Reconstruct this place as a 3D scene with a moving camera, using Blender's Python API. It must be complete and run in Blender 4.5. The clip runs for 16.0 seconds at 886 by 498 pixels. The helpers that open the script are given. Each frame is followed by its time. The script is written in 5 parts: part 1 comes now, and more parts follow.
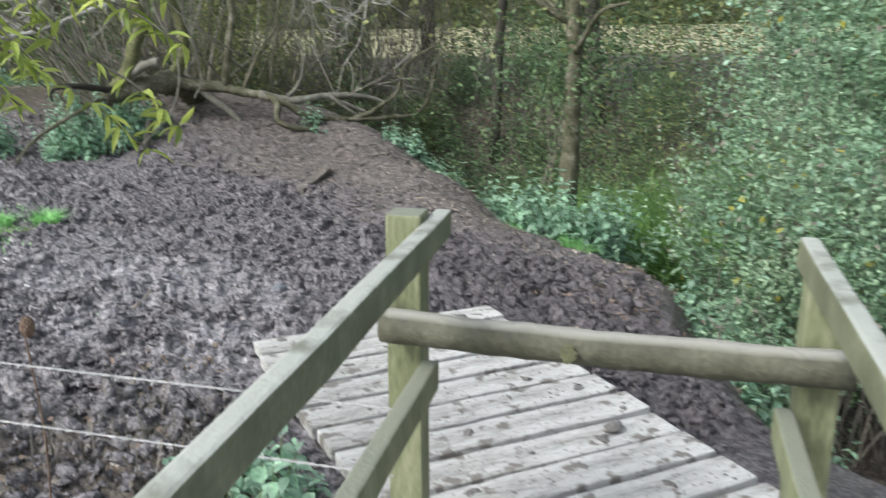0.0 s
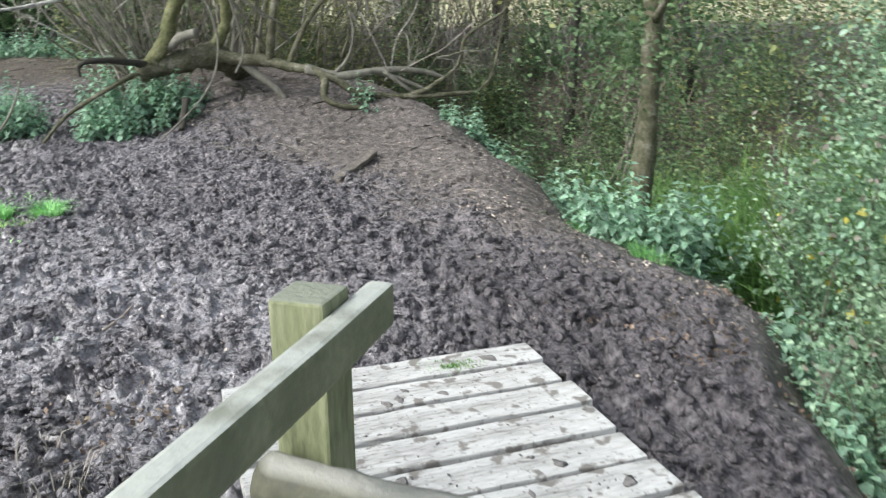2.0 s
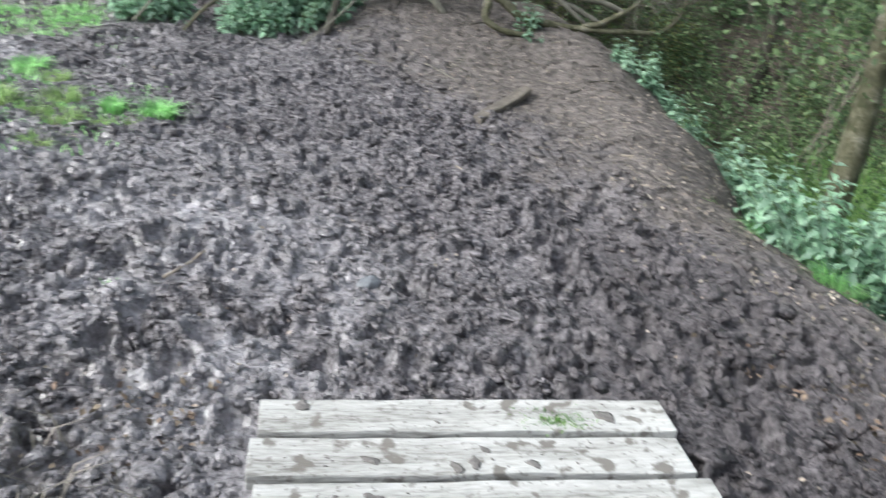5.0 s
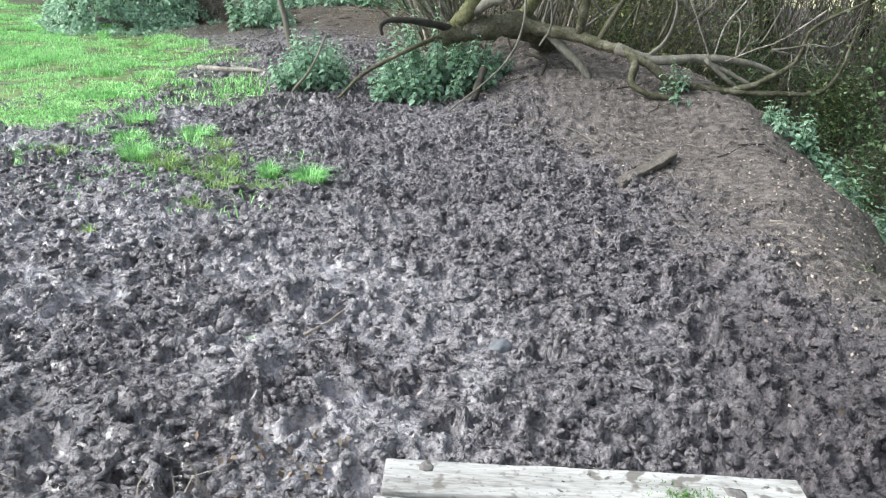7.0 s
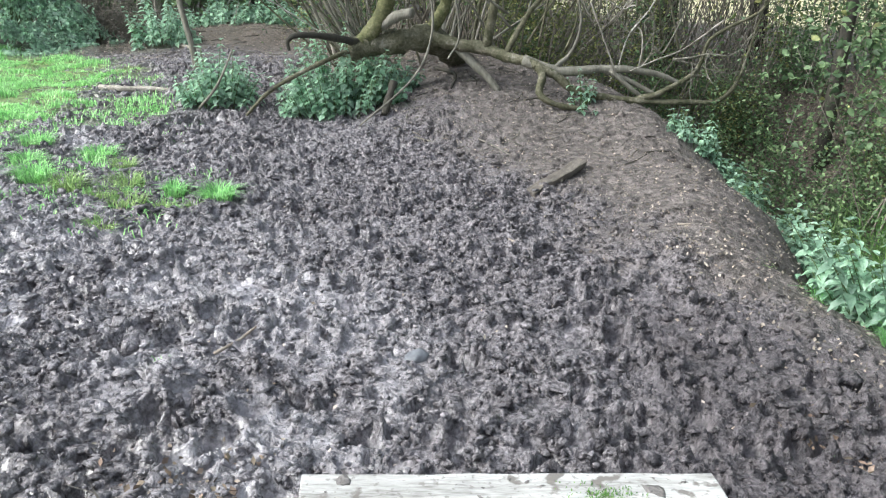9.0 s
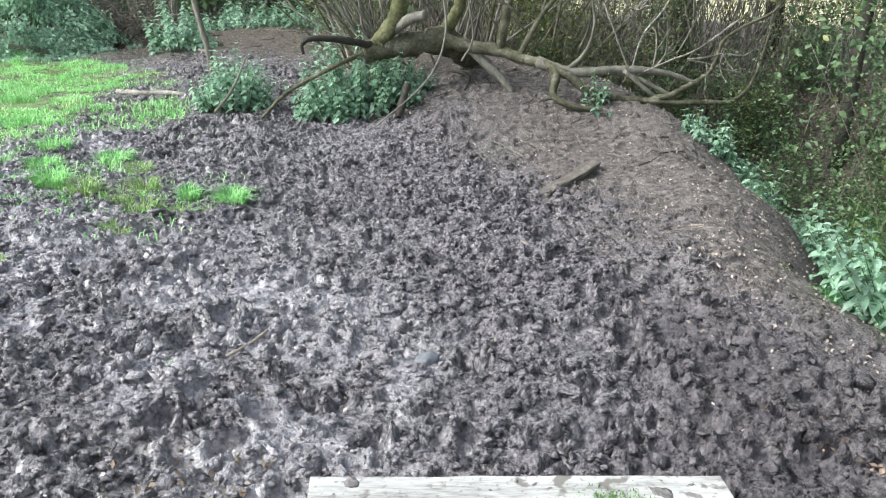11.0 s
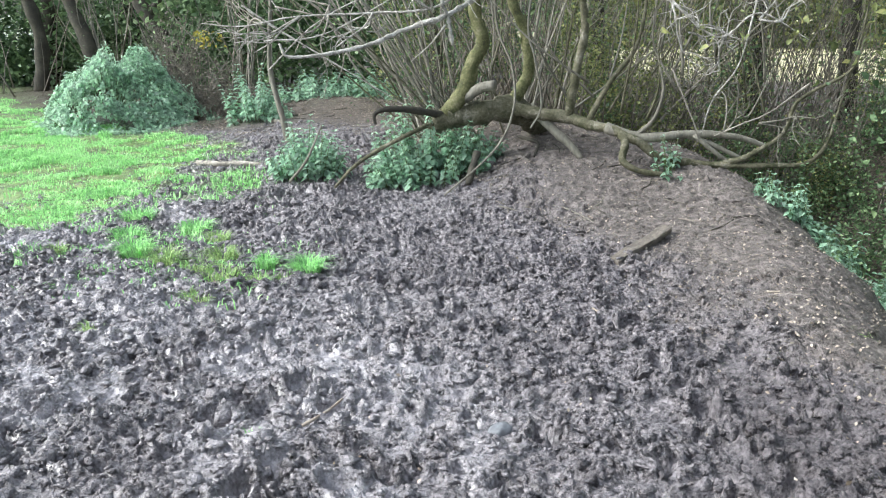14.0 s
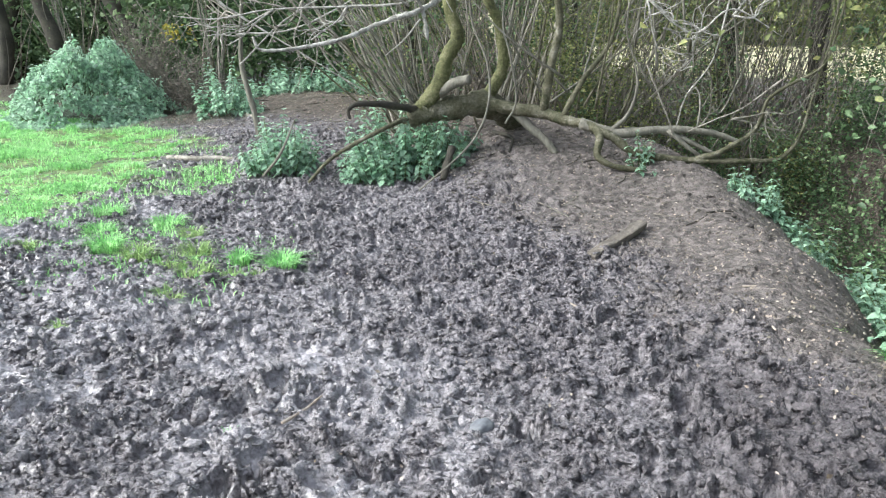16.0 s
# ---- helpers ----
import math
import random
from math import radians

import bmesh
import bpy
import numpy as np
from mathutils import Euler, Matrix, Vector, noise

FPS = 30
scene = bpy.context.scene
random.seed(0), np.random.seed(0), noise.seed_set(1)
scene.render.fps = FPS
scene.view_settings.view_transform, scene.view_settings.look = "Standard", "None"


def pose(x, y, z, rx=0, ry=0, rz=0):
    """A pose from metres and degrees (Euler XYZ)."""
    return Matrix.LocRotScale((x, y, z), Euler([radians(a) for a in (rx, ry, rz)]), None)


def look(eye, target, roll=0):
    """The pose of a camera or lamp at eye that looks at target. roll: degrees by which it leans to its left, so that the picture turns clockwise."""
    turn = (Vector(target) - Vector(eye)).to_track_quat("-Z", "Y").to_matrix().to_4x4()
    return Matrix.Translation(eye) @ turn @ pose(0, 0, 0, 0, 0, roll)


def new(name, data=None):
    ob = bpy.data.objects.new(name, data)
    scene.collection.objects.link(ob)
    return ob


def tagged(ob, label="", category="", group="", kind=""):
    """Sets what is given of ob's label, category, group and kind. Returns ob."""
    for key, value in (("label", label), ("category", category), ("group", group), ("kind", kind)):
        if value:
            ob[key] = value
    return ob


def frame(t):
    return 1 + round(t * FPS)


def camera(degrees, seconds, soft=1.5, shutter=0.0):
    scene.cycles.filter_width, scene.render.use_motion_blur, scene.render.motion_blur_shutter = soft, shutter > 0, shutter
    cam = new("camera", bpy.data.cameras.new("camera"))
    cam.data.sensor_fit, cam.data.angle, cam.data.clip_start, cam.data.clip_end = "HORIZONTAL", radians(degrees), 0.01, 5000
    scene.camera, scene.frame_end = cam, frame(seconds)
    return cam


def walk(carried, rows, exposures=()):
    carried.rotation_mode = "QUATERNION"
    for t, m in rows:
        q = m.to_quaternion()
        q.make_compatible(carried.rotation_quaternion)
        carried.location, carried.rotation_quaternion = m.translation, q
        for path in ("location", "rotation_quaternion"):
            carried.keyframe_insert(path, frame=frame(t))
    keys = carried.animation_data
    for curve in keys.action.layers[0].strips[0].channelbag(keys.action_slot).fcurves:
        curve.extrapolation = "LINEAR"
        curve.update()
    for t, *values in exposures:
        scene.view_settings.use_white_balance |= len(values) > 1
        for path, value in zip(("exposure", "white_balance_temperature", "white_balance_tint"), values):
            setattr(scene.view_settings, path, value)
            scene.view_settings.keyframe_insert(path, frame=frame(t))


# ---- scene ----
cam = camera(52.0, 16.0, soft=1.1, shutter=0.4)
PATH = [
    (0, (-1.452, -3.852, 1.498), (-0.632, -2.107, 0.965), 0.0),
    (0.5, (-1.315, -3.618, 1.465), (-0.639, -1.798, 0.984), -2.1),
    (1, (-1.213, -3.464, 1.482), (-0.441, -1.707, 0.919), -1.4),
    (1.5, (-0.999, -3.307, 1.460), (-0.174, -1.586, 0.865), -1.3),
    (2, (-0.827, -3.071, 1.441), (-0.189, -1.271, 0.848), -0.6),
    (2.5, (-0.717, -2.845, 1.454), (-0.154, -1.023, 0.851), 1.6),
    (3, (-0.611, -2.661, 1.437), (-0.105, -0.821, 0.838), 3.2),
    (3.5, (-0.521, -2.545, 1.459), (-0.347, -0.666, 0.797), 2.8),
    (4, (-0.463, -2.410, 1.462), (-0.314, -0.560, 0.687), 1.8),
    (4.5, (-0.517, -2.277, 1.437), (-0.084, -0.491, 0.647), 4.4),
    (5, (-0.494, -2.260, 1.455), (-0.180, -0.446, 0.674), 5.4),
    (5.2, (-0.522, -2.351, 1.514), (-0.337, -0.509, 0.757), 4.6),
    (7.3, (-0.413, -2.289, 1.472), (-0.433, -0.406, 0.801), 2.6),
    (7.5, (-0.407, -2.292, 1.466), (-0.381, -0.406, 0.801), 2.3),
    (8, (-0.405, -2.282, 1.454), (-0.322, -0.393, 0.802), 2.2),
    (8.5, (-0.406, -2.273, 1.443), (-0.273, -0.382, 0.806), 2.4),
    (9, (-0.406, -2.265, 1.436), (-0.246, -0.374, 0.804), 2.4),
    (9.5, (-0.404, -2.263, 1.437), (-0.261, -0.370, 0.807), 1.7),
    (11.8, (-0.365, -2.284, 1.452), (-0.260, -0.390, 0.820), 1.6),
    (12, (-0.368, -2.282, 1.451), (-0.278, -0.383, 0.828), 0.9),
    (12.5, (-0.368, -2.282, 1.468), (-0.299, -0.367, 0.893), 0.5),
    (13, (-0.378, -2.281, 1.474), (-0.327, -0.353, 0.943), 0.1),
    (13.5, (-0.387, -2.289, 1.481), (-0.382, -0.355, 0.975), 0.4),
    (14, (-0.391, -2.306, 1.492), (-0.423, -0.371, 0.989), 0.2),
    (14.5, (-0.403, -2.313, 1.496), (-0.447, -0.379, 0.988), 0.0),
    (15, (-0.421, -2.310, 1.501), (-0.472, -0.378, 0.984), 0.1),
    (15.5, (-0.425, -2.300, 1.499), (-0.444, -0.368, 0.985), -0.1),
    (16, (-0.434, -2.276, 1.482), (-0.400, -0.343, 0.970), 0.6),
]
walk(cam, [(t, look(eye, target, roll)) for t, eye, target, roll in PATH], exposures=[(0, 0.78, 6200, 6), (0.5, 0.92, 6200, 5), (1.5, 0.95, 6200, 5), (2.5, 1.0, 6200, 5), (3.5, 1.08, 6180, 5), (5.0, 0.96, 6150, 5), (8.0, 1.12, 6150, 5), (12.5, 1.2, 6120, 5), (14.0, 1.3, 6100, 5), (16, 1.28, 6100, 5)])

# ---- sky and sun: soft light from a veiled sky, brightest ahead and to the left ----
SUN_ELEVATION, SUN_AZIMUTH = radians(42), radians(-98)
world = bpy.data.worlds.new("sky")
scene.world = world
world.use_nodes = True
wn = world.node_tree.nodes
sky = wn.new("ShaderNodeTexSky")
sky.sky_type, sky.sun_disc = "NISHITA", False
sky.sun_elevation, sky.sun_rotation = SUN_ELEVATION, SUN_AZIMUTH
sky.air_density, sky.dust_density = 1.0, 4.0
wn["Background"].inputs["Strength"].default_value = 0.15
veil = wn.new("ShaderNodeHueSaturation")
veil.inputs["Saturation"].default_value = 0.45
world.node_tree.links.new(sky.outputs[0], veil.inputs["Color"])
world.node_tree.links.new(veil.outputs[0], wn["Background"].inputs["Color"])
sun = new("sun", bpy.data.lights.new("sun", "SUN"))
sun.data.energy, sun.data.angle, sun.data.color = 1.2, radians(20), (1.0, 0.98, 0.95)
sun_way = Vector((math.sin(SUN_AZIMUTH) * math.cos(SUN_ELEVATION), math.cos(SUN_AZIMUTH) * math.cos(SUN_ELEVATION), math.sin(SUN_ELEVATION)))
sun.matrix_world = look(sun_way * 40, (0, 0, 0))


# ---- materials ----
def material(name, colours, scale=6.0, rough=(0.6, 0.85), bump=0.3, bump_scale=40.0, stretch=(1, 1, 1), island=0.0, thin=0.0, spec=0.5, stain=None, lightened=None, soiled=None):
    """Colours blended by noise at two scales; island: brightness change from piece to piece; thin: light let through."""
    m = bpy.data.materials.new(name)
    m.use_nodes = True
    nt = m.node_tree
    b = nt.nodes["Principled BSDF"]
    co = nt.nodes.new("ShaderNodeTexCoord")
    mp = nt.nodes.new("ShaderNodeMapping")
    mp.inputs["Scale"].default_value = stretch
    nt.links.new(co.outputs["Object"], mp.inputs["Vector"])
    big, fine = nt.nodes.new("ShaderNodeTexNoise"), nt.nodes.new("ShaderNodeTexNoise")
    big.inputs["Scale"].default_value, fine.inputs["Scale"].default_value = scale, bump_scale
    big.inputs["Detail"].default_value, fine.inputs["Detail"].default_value = 6, 4
    for n in (big, fine):
        nt.links.new(mp.outputs[0], n.inputs["Vector"])
    mix = nt.nodes.new("ShaderNodeMath")
    mix.operation = "MULTIPLY_ADD"
    mix.inputs[1].default_value = 0.45
    nt.links.new(fine.outputs[0], mix.inputs[0])
    half = nt.nodes.new("ShaderNodeMath")
    half.operation = "MULTIPLY"
    half.inputs[1].default_value = 0.6
    nt.links.new(big.outputs[0], half.inputs[0])
    nt.links.new(half.outputs[0], mix.inputs[2])
    ramp = nt.nodes.new("ShaderNodeValToRGB")
    el = ramp.color_ramp.elements
    el[0].position, el[1].position = 0.34, 0.7
    while len(el) < len(colours):
        el.new(0.34 + 0.36 * (len(el) - 1) / (len(colours) - 1))
    for n, c in enumerate(colours):
        el[n].position = 0.34 + 0.36 * n / max(1, len(colours) - 1)
        el[n].color = (*c, 1)
    nt.links.new(mix.outputs[0], ramp.inputs[0])
    colour = ramp.outputs[0]
    if stain:
        spot = nt.nodes.new("ShaderNodeTexNoise")
        spot.inputs["Scale"].default_value, spot.inputs["Detail"].default_value = 11, 9
        place = nt.nodes.new("ShaderNodeNewGeometry")
        nt.links.new(place.outputs["Position"], spot.inputs["Vector"])
        speck = nt.nodes.new("ShaderNodeTexNoise")
        speck.inputs["Scale"].default_value, speck.inputs["Detail"].default_value = 46, 5
        nt.links.new(place.outputs["Position"], speck.inputs["Vector"])
        cut, dot = nt.nodes.new("ShaderNodeMapRange"), nt.nodes.new("ShaderNodeMapRange")
        cut.inputs[1].default_value, cut.inputs[2].default_value, cut.inputs[4].default_value = 0.575, 0.63, 0.9
        dot.inputs[1].default_value, dot.inputs[2].default_value, dot.inputs[4].default_value = 0.59, 0.66, 0.6
        nt.links.new(spot.outputs[0], cut.inputs[0])
        nt.links.new(speck.outputs[0], dot.inputs[0])
        both = nt.nodes.new("ShaderNodeMath")
        both.operation = "MAXIMUM"
        nt.links.new(cut.outputs[0], both.inputs[0])
        nt.links.new(dot.outputs[0], both.inputs[1])
        smear = nt.nodes.new("ShaderNodeMix")
        smear.data_type = "RGBA"
        smear.inputs[7].default_value = (*stain, 1)
        nt.links.new(both.outputs[0], smear.inputs[0])
        nt.links.new(colour, smear.inputs[6])
        colour = smear.outputs[2]
    # upward faces mixed paler: weathered grey, and the lit top put into colour
    if lightened:
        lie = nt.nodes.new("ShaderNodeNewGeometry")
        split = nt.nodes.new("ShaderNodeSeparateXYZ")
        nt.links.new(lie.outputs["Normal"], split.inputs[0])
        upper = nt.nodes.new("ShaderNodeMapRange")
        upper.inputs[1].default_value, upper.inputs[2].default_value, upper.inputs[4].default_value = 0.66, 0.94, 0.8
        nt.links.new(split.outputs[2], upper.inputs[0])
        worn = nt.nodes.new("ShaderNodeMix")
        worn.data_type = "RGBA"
        worn.inputs[7].default_value = (*lightened, 1)
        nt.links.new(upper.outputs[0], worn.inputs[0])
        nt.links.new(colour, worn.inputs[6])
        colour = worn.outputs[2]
    if soiled:
        grime = nt.nodes.new("ShaderNodeTexNoise")
        grime.inputs["Scale"].default_value, grime.inputs["Detail"].default_value = 9, 8
        nt.links.new(mp.outputs[0], grime.inputs["Vector"])
        where = nt.nodes.new("ShaderNodeMapRange")
        where.inputs[1].default_value, where.inputs[2].default_value, where.inputs[4].default_value = 0.53, 0.70, 0.75
        nt.links.new(grime.outputs[0], where.inputs[0])
        dull = nt.nodes.new("ShaderNodeMix")
        dull.data_type = "RGBA"
        dull.inputs[7].default_value = (*soiled, 1)
        nt.links.new(where.outputs[0], dull.inputs[0])
        nt.links.new(colour, dull.inputs[6])
        colour = dull.outputs[2]
    if island:
        geo = nt.nodes.new("ShaderNodeNewGeometry")
        hsv = nt.nodes.new("ShaderNodeHueSaturation")
        rng = nt.nodes.new("ShaderNodeMapRange")
        rng.inputs[3].default_value, rng.inputs[4].default_value = 1 - island, 1 + island
        nt.links.new(geo.outputs["Random Per Island"], rng.inputs[0])
        nt.links.new(rng.outputs[0], hsv.inputs["Value"])
        hue = nt.nodes.new("ShaderNodeMapRange")
        hue.inputs[3].default_value, hue.inputs[4].default_value = 0.5 + 0.03 * island, 0.5 - 0.03 * island
        nt.links.new(geo.outputs["Random Per Island"], hue.inputs[0])
        nt.links.new(hue.outputs[0], hsv.inputs["Hue"])
        nt.links.new(colour, hsv.inputs["Color"])
        colour = hsv.outputs[0]
    nt.links.new(colour, b.inputs["Base Color"])
    rr = nt.nodes.new("ShaderNodeMapRange")
    rr.inputs[1].default_value, rr.inputs[2].default_value = 0.3, 0.7
    rr.inputs[3].default_value, rr.inputs[4].default_value = rough
    nt.links.new(fine.outputs[0], rr.inputs[0])
    nt.links.new(rr.outputs[0], b.inputs["Roughness"])
    b.inputs["Specular IOR Level"].default_value = spec
    if bump:
        bp = nt.nodes.new("ShaderNodeBump")
        bp.inputs["Strength"].default_value, bp.inputs["Distance"].default_value = bump, 0.01
        nt.links.new(fine.outputs[0], bp.inputs["Height"])
        nt.links.new(bp.outputs[0], b.inputs["Normal"])
    if thin:
        tr = nt.nodes.new("ShaderNodeBsdfTranslucent")
        ms = nt.nodes.new("ShaderNodeMixShader")
        ms.inputs[0].default_value = thin
        nt.links.new(colour, tr.inputs["Color"])
        nt.links.new(b.outputs[0], ms.inputs[1])
        nt.links.new(tr.outputs[0], ms.inputs[2])
        nt.links.new(ms.outputs[0], nt.nodes["Material Output"].inputs["Surface"])
    return m


def ground_material():
    """Trodden mud, wet in places, drier soil on the bank, turf far off; the mesh says where by its dry, wet and turf layers, and slick where it is smooth."""
    m = bpy.data.materials.new("trodden_mud")
    m.use_nodes = True
    nt = m.node_tree
    b = nt.nodes["Principled BSDF"]
    geo = nt.nodes.new("ShaderNodeNewGeometry")

    def noise_at(scale, detail=6):
        n = nt.nodes.new("ShaderNodeTexNoise")
        n.inputs["Scale"].default_value, n.inputs["Detail"].default_value = scale, detail
        nt.links.new(geo.outputs["Position"], n.inputs["Vector"])
        return n.outputs[0]

    def ramp_of(value, low, high, p0=0.35, p1=0.68):
        r = nt.nodes.new("ShaderNodeValToRGB")
        r.color_ramp.elements[0].position, r.color_ramp.elements[1].position = p0, p1
        r.color_ramp.elements[0].color, r.color_ramp.elements[1].color = (*low, 1), (*high, 1)
        nt.links.new(value, r.inputs[0])
        return r.outputs[0]

    def layer(name):
        a = nt.nodes.new("ShaderNodeAttribute")
        a.attribute_name = name
        return a.outputs["Fac"]

    def blend(fac, one, two):
        x = nt.nodes.new("ShaderNodeMix")
        x.data_type = "RGBA"
        nt.links.new(fac, x.inputs[0])
        nt.links.new(one, x.inputs[6])
        nt.links.new(two, x.inputs[7])
        return x.outputs[2]

    mud = ramp_of(noise_at(48, 10), (0.062, 0.055, 0.060), (0.345, 0.318, 0.335), 0.36, 0.68)
    dry = ramp_of(noise_at(14, 8), (0.092, 0.078, 0.072), (0.25, 0.218, 0.202))
    turf = ramp_of(noise_at(7, 6), (0.13, 0.16, 0.06), (0.30, 0.42, 0.13))
    leaf = ramp_of(noise_at(30, 6), (0.055, 0.045, 0.038), (0.18, 0.145, 0.115))
    colour = blend(layer("dry"), mud, dry)
    colour = blend(layer("moist"), colour, ramp_of(noise_at(40, 9), (0.048, 0.0415, 0.045), (0.195, 0.174, 0.183)))
    # pale layer: sky shine on wet mud laid into the colour, plus trampled tone
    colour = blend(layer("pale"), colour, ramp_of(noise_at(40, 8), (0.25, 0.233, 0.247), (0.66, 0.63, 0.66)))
    colour = blend(layer("litter"), colour, leaf)
    colour = blend(layer("turf"), colour, turf)
    colour = blend(layer("straw"), colour, ramp_of(noise_at(0.7, 5), (0.40, 0.38, 0.20), (0.66, 0.62, 0.40)))
    nt.links.new(colour, b.inputs["Base Color"])
    wet = nt.nodes.new("ShaderNodeMath")
    wet.operation = "MULTIPLY_ADD"
    wet.inputs[1].default_value, wet.inputs[2].default_value = -0.42, 0.68
    nt.links.new(layer("wet"), wet.inputs[0])
    patch = nt.nodes.new("ShaderNodeMath")
    patch.operation = "MULTIPLY_ADD"
    patch.inputs[1].default_value = 0.35
    nt.links.new(noise_at(22, 5), patch.inputs[0])
    nt.links.new(wet.outputs[0], patch.inputs[2])
    sub = nt.nodes.new("ShaderNodeMath")
    sub.operation, sub.use_clamp = "SUBTRACT", True
    sub.inputs[1].default_value = 0.17
    nt.links.new(patch.outputs[0], sub.inputs[0])
    nt.links.new(sub.outputs[0], b.inputs["Roughness"])
    film = nt.nodes.new("ShaderNodeMath")
    film.operation, film.use_clamp = "MULTIPLY", True
    film.inputs[1].default_value = 0.7
    nt.links.new(layer("wet"), film.inputs[0])
    nt.links.new(film.outputs[0], b.inputs["Coat Weight"])
    b.inputs["Coat Roughness"].default_value = 0.22
    bp = nt.nodes.new("ShaderNodeBump")
    calm = nt.nodes.new("ShaderNodeMapRange")
    calm.inputs[3].default_value, calm.inputs[4].default_value = 0.95, 0.22
    nt.links.new(layer("slick"), calm.inputs[0])
    nt.links.new(calm.outputs[0], bp.inputs["Strength"])
    bp.inputs["Distance"].default_value = 0.014
    nt.links.new(noise_at(90, 8), bp.inputs["Height"])
    lump = nt.nodes.new("ShaderNodeBump")
    nt.links.new(calm.outputs[0], lump.inputs["Strength"])
    lump.inputs["Distance"].default_value = 0.035
    nt.links.new(noise_at(42, 6), lump.inputs["Height"])
    heap = nt.nodes.new("ShaderNodeBump")
    heap.inputs["Strength"].default_value, heap.inputs["Distance"].default_value = 0.55, 0.07
    nt.links.new(noise_at(13, 8), heap.inputs["Height"])
    nt.links.new(heap.outputs[0], lump.inputs["Normal"])
    nt.links.new(lump.outputs[0], bp.inputs["Normal"])
    nt.links.new(bp.outputs[0], b.inputs["Normal"])
    return m


MUD = ground_material()
PLANK = material("weathered_plank", [(0.17, 0.16, 0.146), (0.37, 0.36, 0.342), (0.50, 0.491, 0.474), (0.60, 0.591, 0.575)], 4.0, (0.6, 0.9), 0.6, 34, (0.6, 3, 3), spec=0.3, stain=(0.17, 0.153, 0.135))
CLAY = material("dried_mud_smear", [(0.11, 0.10, 0.094), (0.26, 0.24, 0.228)], 26, (0.7, 0.9), 1.0, 90)
TIMBER = material("green_treated_timber", [(0.09, 0.10, 0.05), (0.18, 0.195, 0.105), (0.28, 0.285, 0.18)], 5, (0.6, 0.85), 0.4, 40, (2, 2, 0.6), lightened=(0.21, 0.22, 0.18))
TIMBER_TOP = material("weathered_rail_wood", [(0.075, 0.085, 0.045), (0.14, 0.15, 0.09), (0.22, 0.23, 0.15)], 7, (0.55, 0.8), 0.4, 50, lightened=(0.43, 0.44, 0.41), soiled=(0.10, 0.105, 0.07))
LOG = material("round_log_wood", [(0.035, 0.035, 0.022), (0.075, 0.074, 0.048), (0.13, 0.125, 0.09)], 7, (0.6, 0.85), 0.6, 55, lightened=(0.34, 0.33, 0.295))
BARK = material("mossy_bark", [(0.03, 0.028, 0.018), (0.08, 0.078, 0.042), (0.14, 0.13, 0.088), (0.25, 0.235, 0.19)], 8, (0.7, 0.95), 1.0, 45, stain=(0.05, 0.054, 0.024))
BARK_MOSS = material("green_mossy_bark", [(0.03, 0.031, 0.014), (0.085, 0.09, 0.034), (0.155, 0.155, 0.07), (0.24, 0.225, 0.14)], 9, (0.75, 0.95), 1.0, 50, stain=(0.075, 0.085, 0.028))
BARK_DARK = material("dark_bark", [(0.019, 0.018, 0.014), (0.046, 0.042, 0.032), (0.085, 0.078, 0.058)], 5, (0.75, 0.95), 0.7, 35)
BARK_GREY = material("grey_brown_bark", [(0.08, 0.076, 0.06), (0.18, 0.17, 0.138), (0.265, 0.25, 0.21)], 6, (0.7, 0.9), 0.7, 30, (2, 2, 0.5))
BARK_PALE = material("bleached_dead_bark", [(0.10, 0.095, 0.075), (0.34, 0.325, 0.29), (0.60, 0.585, 0.55)], 16, (0.6, 0.85), 0.9, 70)
BARK_WORN = material("worn_pale_bark", [(0.12, 0.105, 0.085), (0.28, 0.255, 0.215), (0.42, 0.39, 0.34)], 12, (0.65, 0.85), 0.7, 50)
SPLIT_WOOD = material("split_brown_wood", [(0.08, 0.068, 0.056), (0.18, 0.155, 0.13), (0.32, 0.28, 0.235)], 7, (0.7, 0.9), 0.8, 40, (3, 0.6, 3))
STEM = material("green_stem", [(0.06, 0.10, 0.03), (0.13, 0.17, 0.06)], 8, (0.6, 0.8), 0.2, 60)
CANE = material("brown_cane", [(0.09, 0.08, 0.064), (0.23, 0.205, 0.17)], 8, (0.6, 0.8), 0.2, 60, island=0.4)
NETTLE = material("nettle_leaf", [(0.16, 0.295, 0.19), (0.325, 0.50, 0.355), (0.52, 0.67, 0.54)], 9, (0.32, 0.5), 0.4, 60, island=0.4, thin=0.42)
# nettle leaf raised in brightness: the mound's stronger light put into its colour
LIT_NETTLE = material("lit_nettle_leaf", [(0.20, 0.35, 0.22), (0.40, 0.58, 0.42), (0.60, 0.74, 0.61)], 9, (0.35, 0.55), 0.4, 60, island=0.4, thin=0.42)
BRAMBLE = material("bramble_leaf", [(0.11, 0.20, 0.11), (0.24, 0.37, 0.23), (0.44, 0.54, 0.38)], 2.2, (0.4, 0.6), 0.3, 60, island=0.35, thin=0.3)
BRAMBLE_DIM = material("undergrowth_leaf", [(0.05, 0.10, 0.045), (0.115, 0.19, 0.085), (0.21, 0.29, 0.14)], 2, (0.45, 0.65), 0.2, 60, island=0.6, thin=0.3)
LICHEN = material("lichen_crust", [(0.075, 0.078, 0.04), (0.13, 0.133, 0.07)], 40, (0.8, 0.95), 0.6, 120)
YELLOW = material("yellowing_leaf", [(0.28, 0.26, 0.04), (0.48, 0.44, 0.09)], 8, (0.5, 0.7), 0.2, 60, island=0.4, thin=0.3)
